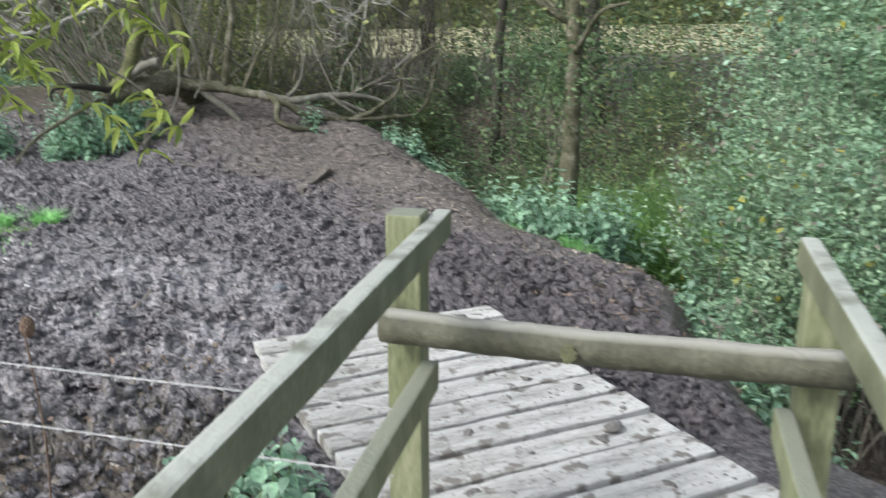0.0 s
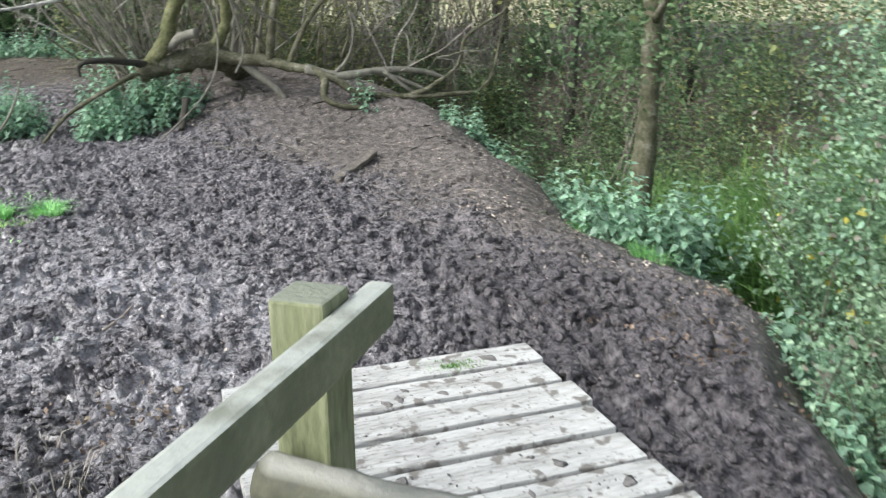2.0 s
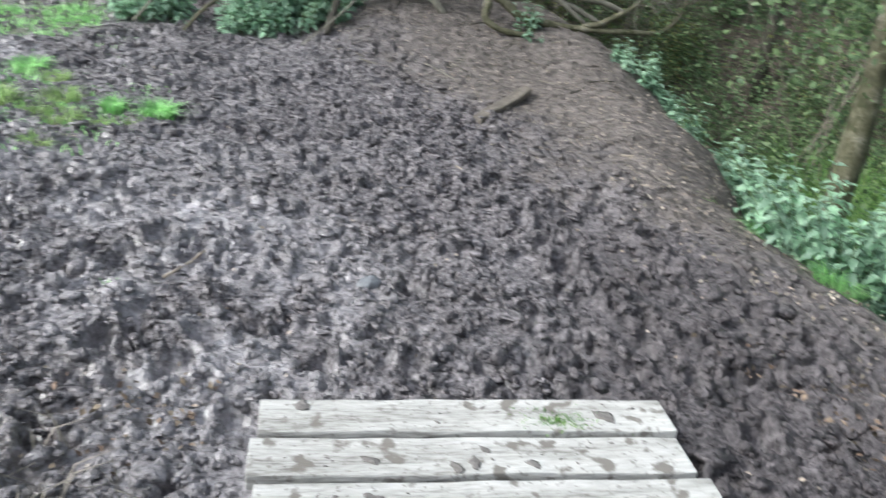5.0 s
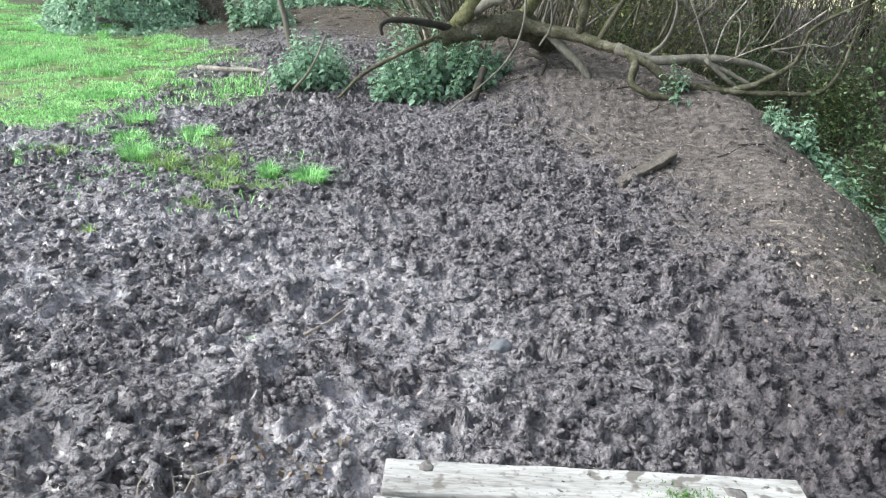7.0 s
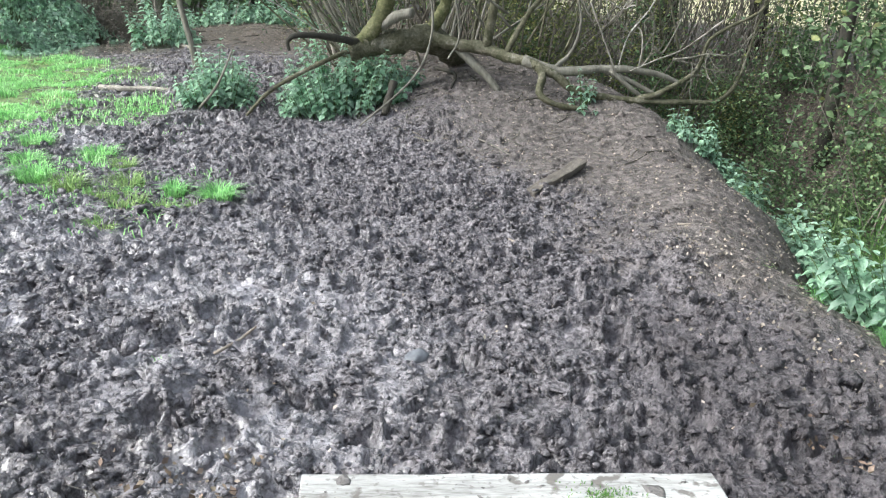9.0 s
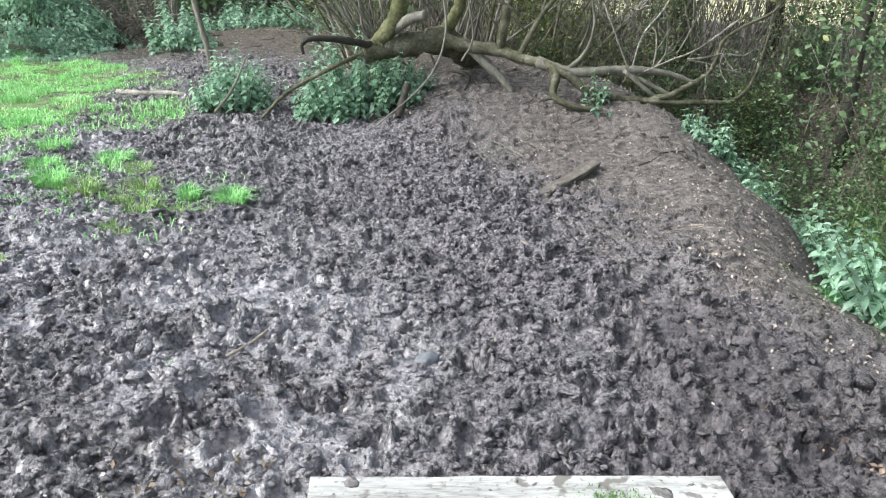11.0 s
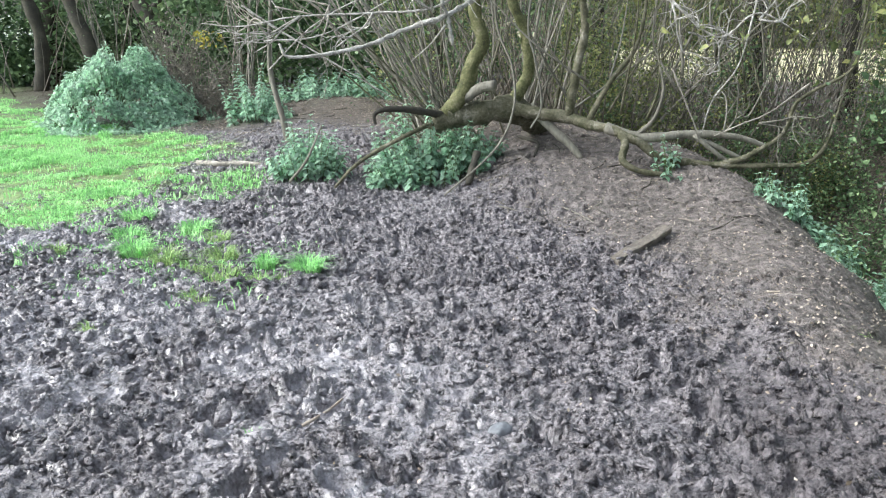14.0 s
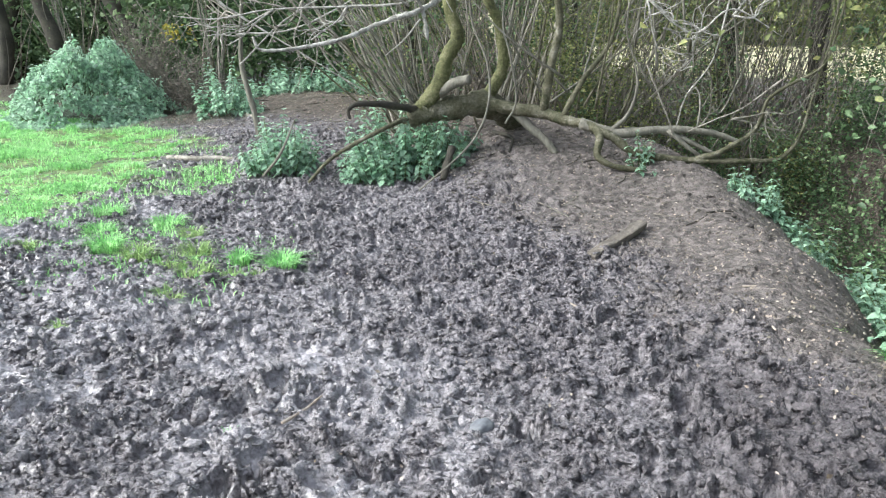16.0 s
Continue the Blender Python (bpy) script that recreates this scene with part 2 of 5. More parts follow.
WILLOW = material("willow_leaf", [(0.27, 0.36, 0.07), (0.48, 0.55, 0.14)], 8, (0.4, 0.6), 0.2, 60, island=0.4, thin=0.4)
OLIVE = material("autumn_olive_leaf", [(0.07, 0.095, 0.035), (0.165, 0.20, 0.075), (0.33, 0.32, 0.12)], 3, (0.5, 0.7), 0.2, 60, island=0.6, thin=0.35)
GRASS = material("bright_grass", [(0.19, 0.45, 0.14), (0.36, 0.69, 0.27), (0.56, 0.82, 0.43)], 3, (0.45, 0.65), 0, 30, island=0.4, thin=0.4)
SEDGE = material("sedge_blade", [(0.07, 0.17, 0.04), (0.16, 0.31, 0.08), (0.29, 0.40, 0.16)], 3, (0.5, 0.7), 0, 30, island=0.4, thin=0.3)
DEAD_LEAF = material("dead_brown_leaf", [(0.06, 0.042, 0.03), (0.16, 0.115, 0.08), (0.30, 0.24, 0.175)], 9, (0.6, 0.8), 0.2, 60, island=0.5)
DULL_GRASS = material("straw_tinged_grass", [(0.19, 0.31, 0.10), (0.35, 0.51, 0.20), (0.50, 0.62, 0.31)], 3, (0.5, 0.7), 0, 30, island=0.4, thin=0.35)
LITTER = material("pale_leaf_litter", [(0.15, 0.115, 0.085), (0.30, 0.255, 0.205), (0.47, 0.425, 0.36)], 9, (0.6, 0.8), 0.2, 60, island=0.5)
STONE = material("blue_grey_stone", [(0.10, 0.105, 0.115), (0.22, 0.23, 0.25)], 20, (0.35, 0.6), 0.3, 60)
WIRE = material("galvanised_wire", [(0.35, 0.35, 0.35), (0.55, 0.55, 0.55)], 20, (0.35, 0.5), 0.1, 80)
TEASEL = material("dry_teasel_head", [(0.10, 0.065, 0.045), (0.22, 0.15, 0.11)], 30, (0.8, 0.95), 0.8, 120)


# ---- mesh helpers ----
def mesh_of(name, verts, faces, smooth=False):
    me = bpy.data.meshes.new(name)
    verts = np.asarray(verts, np.float32).reshape(-1, 3)
    if isinstance(faces, np.ndarray):
        n, k = faces.shape
        me.vertices.add(len(verts))
        me.vertices.foreach_set("co", verts.ravel())
        me.loops.add(n * k)
        me.loops.foreach_set("vertex_index", faces.ravel().astype(np.int32))
        me.polygons.add(n)
        me.polygons.foreach_set("loop_start", np.arange(0, n * k, k, dtype=np.int32))
        me.update(calc_edges=True)
    else:
        me.from_pydata(verts.tolist(), [], [list(f) for f in faces])
    if smooth:
        me.polygons.foreach_set("use_smooth", np.ones(len(me.polygons), bool))
    me.validate()
    return me


def thing(name, at=(0, 0, 0), label="", category="", group="", kind="", rz=0.0):
    ob = new(name)
    ob.empty_display_size = 0.1
    ob.matrix_world = pose(*at, 0, 0, rz)
    return tagged(ob, label, category, group, kind)


def part(name, me, mat, parent=None, label="", m=None):
    """Links a mesh as one object, under a thing or part where one is given; m: its pose in the parent's space."""
    ob = new(name, me)
    if mat and not me.materials:
        me.materials.append(mat)
    if parent:
        ob.parent = parent
    if m:
        ob.matrix_local = m
    return tagged(ob, label)


def bevelled(name, sx, sy, sz, bevel=0.008, wobble=0.0, seed=0, cuts=1):
    """A sawn piece of wood, centred, with worn edges."""
    bm = bmesh.new()
    bmesh.ops.create_cube(bm, size=1)
    for v in bm.verts:
        v.co = Vector((v.co.x * sx, v.co.y * sy, v.co.z * sz))
    if cuts > 1:
        longest = max(range(3), key=lambda n: (sx, sy, sz)[n])
        edges = [e for e in bm.edges if abs((e.verts[0].co - e.verts[1].co)[longest]) > 1e-4]
        bmesh.ops.subdivide_edges(bm, edges=edges, cuts=cuts)
    bmesh.ops.bevel(bm, geom=[e for e in bm.edges if len(e.link_faces) == 2 and e.calc_face_angle(0) > 0.5], offset=bevel, segments=2, affect="EDGES", profile=0.6)
    if wobble:
        for v in bm.verts:
            v.co += wobble * Vector(noise.noise_vector(v.co * 5 + Vector((seed * 7.3, seed * 3.1, seed))))
    me = bpy.data.meshes.new(name)
    bm.to_mesh(me)
    bm.free()
    return me


def curve_through(points, steps=6):
    """Points on a smooth line through the given ones."""
    p = np.asarray(points, float)
    p = np.vstack([2 * p[0] - p[1], p, 2 * p[-1] - p[-2]])
    out = []
    for i in range(1, len(p) - 2):
        for s in np.linspace(0, 1, steps, endpoint=False):
            a, b, c, d = p[i - 1], p[i], p[i + 1], p[i + 2]
            out.append(0.5 * (2 * b + (c - a) * s + (2 * a - 5 * b + 4 * c - d) * s * s + (3 * b - a - 3 * c + d) * s ** 3))
    out.append(p[-2])
    return np.array(out)


def tube(points, r0, r1, sides=7, rough=0.0, seed=0):
    """A tapering round limb along a line of points, closed at both ends."""
    p = np.asarray(points, float)
    n = len(p)
    way = np.gradient(p, axis=0)
    way /= np.linalg.norm(way, axis=1)[:, None] + 1e-9
    side = np.cross(way, (0.31, 0.17, 0.94))
    side /= np.linalg.norm(side, axis=1)[:, None] + 1e-9
    up = np.cross(side, way)
    ang = np.linspace(0, 2 * math.pi, sides, endpoint=False)
    rad = np.linspace(r0, r1, n)[:, None] * np.ones((1, sides))
    if rough:
        rs = np.random.RandomState(seed)
        rad = rad * (1 + rough * rs.uniform(-1, 1, (n, sides)) + rough * rs.uniform(-1, 1, (n, 1)))
    ring = p[:, None] + rad[..., None] * (np.cos(ang)[None, :, None] * side[:, None] + np.sin(ang)[None, :, None] * up[:, None])
    verts = np.vstack([ring.reshape(-1, 3), p[:1], p[-1:]])
    i, j = np.meshgrid(np.arange(n - 1), np.arange(sides), indexing="ij")
    k = (j + 1) % sides
    quads = np.stack([i * sides + j, i * sides + k, (i + 1) * sides + k, (i + 1) * sides + j], -1).reshape(-1, 4)
    a, c = n * sides, n * sides + 1
    s = np.arange(sides)
    t = (s + 1) % sides
    caps = np.vstack([np.stack([t, s, np.full(sides, a), np.full(sides, a)], -1), np.stack([(n - 1) * sides + s, (n - 1) * sides + t, np.full(sides, c), np.full(sides, c)], -1)])
    return verts, quads, caps[:, :3]


def tubes_mesh(name, tubes):
    """Several limbs joined into one mesh."""
    vs, tris, base = [], [], 0
    for v, q, c in tubes:
        vs.append(v)
        tris += [q[:, [0, 1, 2]] + base, q[:, [0, 2, 3]] + base, c + base]
        base += len(v)
    return mesh_of(name, np.vstack(vs), np.vstack(tris), smooth=True)


def limb(name, points, r0, r1, mat, parent, sides=8, steps=6, rough=0.08, seed=0, label=""):
    v, q, c = tube(curve_through(points, steps), r0, r1, sides, rough, seed)
    me = mesh_of(name, v, np.vstack([q[:, [0, 1, 2]], q[:, [0, 2, 3]], c]), smooth=True)
    return part(name, me, mat, parent, label)


def unit(v):
    return v / (np.linalg.norm(v, axis=-1, keepdims=True) + 1e-9)


def leaves_mesh(name, base, way, normal, length, width, fold=0.25):
    """Pointed leaves, each folded a little along its midrib: base points, directions, upper sides, sizes."""
    way, normal = unit(way), unit(normal)
    side = unit(np.cross(way, normal))
    normal = np.cross(side, way)
    L, Wd = np.asarray(length)[:, None], np.asarray(width)[:, None]
    rows = [base,
            base + way * L * 0.28 + side * Wd * 0.42 + normal * Wd * fold,
            base + way * L * 0.62 + side * Wd * 0.34 + normal * Wd * fold * 0.6,
            base + way * L - normal * L * 0.12,
            base + way * L * 0.62 - side * Wd * 0.34 + normal * Wd * fold * 0.6,
            base + way * L * 0.28 - side * Wd * 0.42 + normal * Wd * fold,
            base + way * L * 0.5]
    v = np.stack(rows, 1)
    f = np.array([(0, 1, 6), (1, 2, 6), (2, 3, 6), (3, 4, 6), (4, 5, 6), (5, 0, 6)])
    faces = (np.arange(len(base))[:, None, None] * 7 + f[None]).reshape(-1, 3)
    return mesh_of(name, v.reshape(-1, 3), faces)


def small_leaves(name, base, rs, size, droop=0.3):
    """Many small leaves at random turns, two triangles each."""
    n = len(base)
    way = unit(rs.normal(size=(n, 3)) * (1, 1, 0.6) + (0, 0, -droop))
    nor = unit(rs.normal(size=(n, 3)) * 0.7 + (0, 0, 0.8))
    side = unit(np.cross(way, nor))
    nor = np.cross(side, way)
    L = (size * rs.uniform(0.6, 1.3, n))[:, None]
    v = np.stack([base, base + way * L * 0.5 + side * L * 0.3 + nor * L * 0.08, base + way * L, base + way * L * 0.5 - side * L * 0.3 + nor * L * 0.08], 1)
    f = np.array([(0, 1, 2), (0, 2, 3)])
    return mesh_of(name, v.reshape(-1, 3), (np.arange(n)[:, None, None] * 4 + f[None]).reshape(-1, 3))


def pointed_leaves(name, base, rs, size):
    """Leaves with a point and a folded midrib at random turns."""
    n = len(base)
    L = size * rs.uniform(0.6, 1.3, n)
    return leaves_mesh(name, base, rs.normal(size=(n, 3)) * (1, 1, 0.6) - (0, 0, 0.3), rs.normal(size=(n, 3)) * 0.7 + (0, 0, 0.8), L, L * 0.72)


def blades_mesh(name, base, height, width, rs, lean=0.5, turn=None):
    """Grass blades, each bending over."""
    n = len(base)
    a = rs.uniform(0, 2 * math.pi, n) if turn is None else turn + rs.normal(size=n) * 0.5
    out = np.stack([np.cos(a), np.sin(a), np.zeros(n)], -1)
    side = np.stack([-np.sin(a), np.cos(a), np.zeros(n)], -1)
    H, Wd, l = height[:, None], np.asarray(width)[:, None], (lean * rs.uniform(0.2, 1.2, n))[:, None]
    up = np.array([0, 0, 1.0])
    mid, tip = base + up * H * 0.6 + out * H * l * 0.3, base + up * H * (1 - 0.35 * l) + out * H * l
    v = np.stack([base - side * Wd, base + side * Wd, mid + side * Wd * 0.8, mid - side * Wd * 0.8, tip], 1)
    f = np.array([(0, 1, 2), (0, 2, 3), (3, 2, 4)])
    return mesh_of(name, v.reshape(-1, 3), (np.arange(n)[:, None, None] * 5 + f[None]).reshape(-1, 3))


def step(a, b, x):
    s = np.clip((x - a) / (b - a), 0, 1)
    return s * s * (3 - 2 * s)


def lattice(x, y, seed):
    """Smooth noise from 0 to 1 on a lattice one metre wide."""
    xi, yi = np.floor(x).astype(np.int64), np.floor(y).astype(np.int64)
    u, v = x - xi, y - yi
    u, v = u * u * (3 - 2 * u), v * v * (3 - 2 * v)

    def h(a, b):
        k = (a * 374761393 + b * 668265263 + seed * 974634777) & 0xFFFFFFFF
        k = ((k ^ (k >> 13)) * 1274126177) & 0xFFFFFFFF
        return ((k ^ (k >> 16)) & 0xFFFF) / 65535.0
    return (h(xi, yi) * (1 - u) + h(xi + 1, yi) * u) * (1 - v) + (h(xi, yi + 1) * (1 - u) + h(xi + 1, yi + 1) * u) * v


def rolling(x, y, scale, seed, octaves=3):
    total, amp, out = 0, 1, 0
    for o in range(octaves):
        out = out + amp * lattice(x * scale * 2 ** o, y * scale * 2 ** o, seed + o)
        total, amp = total + amp, amp * 0.5
    return out / total


# ---- ground: mud, the bank and the ditch beside it ----
def bank_edge(y):
    """Where the trodden ground breaks off into the ditch."""
    return 0.05 * np.sin(2.3 * np.asarray(y) + 1) + 0.03 * np.sin(5.3 * np.asarray(y)) + np.interp(y, [-6, -1.5, -0.9, -0.4, 0.2, 0.6, 1.0, 1.6, 2.2, 2.9, 3.6, 4.4, 5.2, 5.8, 6.4, 7.0, 7.6, 8.2, 9.0, 14], [0.9, 1.2, 1.38, 1.62, 1.95, 2.03, 1.98, 1.88, 1.88, 2.22, 2.46, 2.56, 2.48, 2.24, 1.92, 1.5, 1.15, 0.85, 0.7, 0.9])


def soil_line(y):
    """Right of this line the hooves seldom tread, and the ground is smooth drier soil."""
    return np.interp(y, [-2, -0.4, 0.2, 0.7, 1.2, 1.75, 2.5, 3.5, 4.5, 6.0, 7.0], [1.9, 1.72, 1.52, 1.35, 1.2, 1.03, 0.85, 0.56, 0.28, -0.4, -0.9])


def ground_level(x, y):
    x, y = np.asarray(x, float), np.asarray(y, float)
    z = -0.1 + 0.06 * (rolling(x, y, 0.6, 5) - 0.5)
    rise = np.interp(y, [4.2, 4.7, 5.1, 5.5, 6.2, 7.0, 9.0, 14.0, 20.0], [0, 0.03, 0.13, 0.27, 0.38, 0.46, 0.42, 0.3, 0.0])
    z = z + rise * step(-0.9, 0.5, x)
    z = z + 0.10 * step(5.5, 8.0, y) * step(-4.5, -2.0, x)
    z = z + 0.22 * np.exp(-((x + 2.2) / 1.9) ** 2 - ((y - 11.6) / 1.7) ** 2)
    z = z + 0.10 * step(7.0, 8.5, y) * (rolling(x, y, 1.7, 15) - 0.5)
    e = bank_edge(y)
    d = x - e
    # a rounded brow, a shoulder falling from it, then the soil face into the ditch and its far side
    z = z + 0.06 * np.exp(-((d + 0.5) / 0.4) ** 2) * step(0.6, 2.2, y)
    z = z - 0.20 * step(-0.75, 0.12, d) * step(2.0, 2.9, y) - 0.05 * step(-0.35, 0.0, d)
    z = z - 0.89 * step(-0.12, 0.62, d + 0.2 * (rolling(x, y, 2.6, 19) - 0.5)) + 1.05 * step(1.5, 3.4, d)
    return z


def in_turf(x, y):
    edge = np.interp(y, [3.9, 4.3, 4.6, 5.5, 7.0, 8.5, 10.4, 11.0, 14.6, 30], [-4.6, -3.45, -3.24, -2.9, -2.86, -3.3, -4.9, -6.5, -9.0, -14])
    n = 1.6 * (rolling(x, y, 1.3, 31) - 0.5) + 0.9 * (rolling(x, y, 5.0, 35) - 0.5)
    return step(-0.5, 0.6, edge - x + n) * step(3.5, 4.6, y + n)


def axis_points(lo, hi, fine_lo, fine_hi, fine):
    mid = np.arange(fine_lo, fine_hi, fine)
    left, right, d = [fine_lo], [mid[-1]], fine
    while left[-1] > lo:
        d *= 1.22
        left.append(left[-1] - d)
    d = fine
    while right[-1] < hi:
        d *= 1.22
        right.append(right[-1] + d)
    return np.concatenate([left[:0:-1], mid, right[1:]])


def build_ground():
    rs = np.random.RandomState(4)
    gx, gy = axis_points(-300, 300, -4.3, 2.5, 0.0135), axis_points(-200, 400, -1.75, 9.0, 0.0145)
    X, Y = np.meshgrid(gx, gy, indexing="xy")
    Z = ground_level(X, Y)
    edge = bank_edge(Y) - X
    turf = in_turf(X, Y)
    n1 = rolling(X, Y, 0.9, 51)
    n2 = rolling(X, Y, 6.0, 53)
    dry = step(-0.45, 0.75, X - soil_line(Y) + 0.9 * (n1 - 0.5) + 0.9 * (n2 - 0.5))
    rough = (1 - 0.8 * dry) * (1 - 0.8 * turf) * step(-0.05, 0.3, edge) * step(-5.5, -3.5, X) * (1 - step(9, 12, Y)) * step(-1.75, -1.35, Y)
    rel = 0.075 * (rolling(X, Y, 5.5, 71, 4) - 0.5) - 0.10 * (np.abs(rolling(X, Y, 11, 81, 3) - 0.5) - 0.12)
    flat = np.zeros_like(Z)

    def press(px, py, rx, ry, turn, stamp):
        i0, i1 = np.searchsorted(gx, [px - 2.2 * rx, px + 2.2 * rx])
        j0, j1 = np.searchsorted(gy, [py - 2.2 * rx, py + 2.2 * rx])
        if i1 - i0 < 2 or j1 - j0 < 2:
            return
        x, y = X[j0:j1, i0:i1] - px, Y[j0:j1, i0:i1] - py
        c, s = math.cos(turn), math.sin(turn)
        u, v = (x * c + y * s) / rx, (y * c - x * s) / ry
        a = np.arctan2(v, u)
        stamp((slice(j0, j1), slice(i0, i1)), np.sqrt(u * u + v * v) * (1 + 0.16 * np.sin(3 * a + px * 40) + 0.08 * np.sin(7 * a + py * 50)), u)

    # hoof prints: flat smooth floors with broken rims, the later ones cutting into the earlier
    for _ in range(2900):
        px, py = rs.uniform(-4.4, 2.2), rs.uniform(-1.9, 9.2)
        r, dp, tip = rs.uniform(0.035, 0.078), rs.uniform(0.016, 0.072), rs.uniform(-0.018, 0.018)

        def hoof(w, q, u):
            m = 1 - step(0.72, 1.02, q)
            rel[w] = rel[w] * (1 - m) + (0.4 * rel[w] - dp + tip * u) * m + 0.5 * dp * np.exp(-((q - 1.3) / 0.24) ** 2)
            flat[w] = np.maximum(flat[w] * (1 - 0.8 * np.exp(-((q - 1.3) / 0.3) ** 2)), m)
        press(px, py, r, r * rs.uniform(0.6, 0.95), rs.uniform(0, 3.14), hoof)
    # clods thrown up between them
    for _ in range(12500):
        px, py = rs.uniform(-4.4, 2.2), rs.uniform(-1.9, 9.2)
        r, hp = rs.uniform(0.016, 0.042), rs.uniform(0.004, 0.026)

        def lump(w, q, u):
            rel[w] += hp * np.exp(-q ** 3) * (1 - 0.85 * flat[w])
        press(px, py, r, r * rs.uniform(0.5, 1), rs.uniform(0, 3.14), lump)
    # soft slicks where the wet mud has run level
    slick = step(0.58, 0.70, rolling(X, Y, 3.2, 57)) * step(0.6, -1.0, X) * (1 - dry)
    rel = rel * (1 - 0.35 * slick)
    flat = np.maximum(flat, 0.4 * slick)
    Z = Z + rough * (1 - step(8.6, 9.0, Y)) * step(-4.6, -4.2, X) * rel + 0.012 * (1 - rough) * (rolling(X, Y, 20, 91, 3) - 0.5) + 0.03 * dry * (rolling(X, Y, 4.5, 93, 3) - 0.5) * step(-0.3, 0.2, edge)
    Z = np.where(np.hypot(X + 0.22, Y - 0.95) < 0.09, np.minimum(Z, ground_level(X, Y) + 0.006), Z)
    under = (np.abs(X) < 0.62) & (Y < 0.03) & (Y > -2.4)
    Z = np.where(under, np.minimum(Z, -0.075), Z)
    litter = np.maximum(step(0.15, -0.25, edge), step(0.8, -0.6, Y) * step(-0.75, -1.1, X) * (0.4 + 0.6 * step(0.4, 0.6, n1)))
    litter = np.maximum(litter, np.maximum(step(6.0, 8.0, Y) * step(-1.6, -0.9, X), step(9.0, 10.5, Y)) * (1 - turf))
    hollow = step(0.004, -0.03, rel)
    wet = np.clip(step(0.5, -2.2, X + 0.3 * (Y - 2)) * (0.45 + 0.9 * step(0.35, 0.6, rolling(X, Y, 1.6, 61))) + 0.45 * hollow, 0, 1) * (1 - dry)
    # sky sheen painted in a band across churned ground; trampled pale at turf edge
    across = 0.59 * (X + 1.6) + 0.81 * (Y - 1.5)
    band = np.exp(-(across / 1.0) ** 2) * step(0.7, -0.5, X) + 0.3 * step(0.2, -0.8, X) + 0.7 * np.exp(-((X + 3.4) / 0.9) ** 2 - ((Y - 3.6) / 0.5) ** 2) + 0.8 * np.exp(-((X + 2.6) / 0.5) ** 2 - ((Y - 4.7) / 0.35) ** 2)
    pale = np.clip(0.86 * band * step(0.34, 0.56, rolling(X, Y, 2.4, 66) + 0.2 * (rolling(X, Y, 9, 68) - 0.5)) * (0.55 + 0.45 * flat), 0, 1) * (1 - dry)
    moist = step(0.35, 0.9, X + 0.5 * (n1 - 0.5)) * step(2.2, 0.9, Y + 0.8 * (n1 - 0.5)) * (1 - dry)
    # loose crumbs of mud on the churned part
    global CRUMBS
    n = 190000
    cx, cy = rs.uniform(-4.2, 2.1, n), -1.6 + 11.4 * rs.uniform(0, 1, n) ** 1.5
    ii, jj = np.clip(np.searchsorted(gx, cx), 0, len(gx) - 1), np.clip(np.searchsorted(gy, cy), 0, len(gy) - 1)
    clear = ~((np.abs(cx) < 0.64) & (cy < 0.03))
    keep = (rs.uniform(size=n) < (1 - 0.55 * moist[jj, ii]) * rough[jj, ii] ** 1.5 * (1 - 0.93 * flat[jj, ii]) * (0.12 + 0.88 * step(-0.012, 0.018, rel[jj, ii]))) & clear
    CRUMBS = np.stack([cx, cy, Z[jj, ii]], -1)[keep], wet[jj, ii][keep], dry[jj, ii][keep], pale[jj, ii][keep], moist[jj, ii][keep]
    ny, nx = X.shape
    idx = np.arange(nx * ny).reshape(ny, nx)
    quads = np.stack([idx[:-1, :-1], idx[:-1, 1:], idx[1:, 1:], idx[1:, :-1]], -1).reshape(-1, 4)
    me = mesh_of("ground", np.stack([X, Y, Z], -1).reshape(-1, 3), quads, smooth=True)
    far = step(15, 20, np.hypot(X, Y - 4)) * step(2.5, 6.0, X)
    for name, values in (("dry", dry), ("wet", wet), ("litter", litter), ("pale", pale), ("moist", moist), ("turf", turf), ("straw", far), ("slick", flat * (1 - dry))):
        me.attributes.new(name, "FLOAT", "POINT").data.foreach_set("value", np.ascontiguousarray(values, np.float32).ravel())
    return tagged(part("ground", me, MUD), "dark wet mud churned by hooves, drier along the bank", "ground", kind="structure")


build_ground()


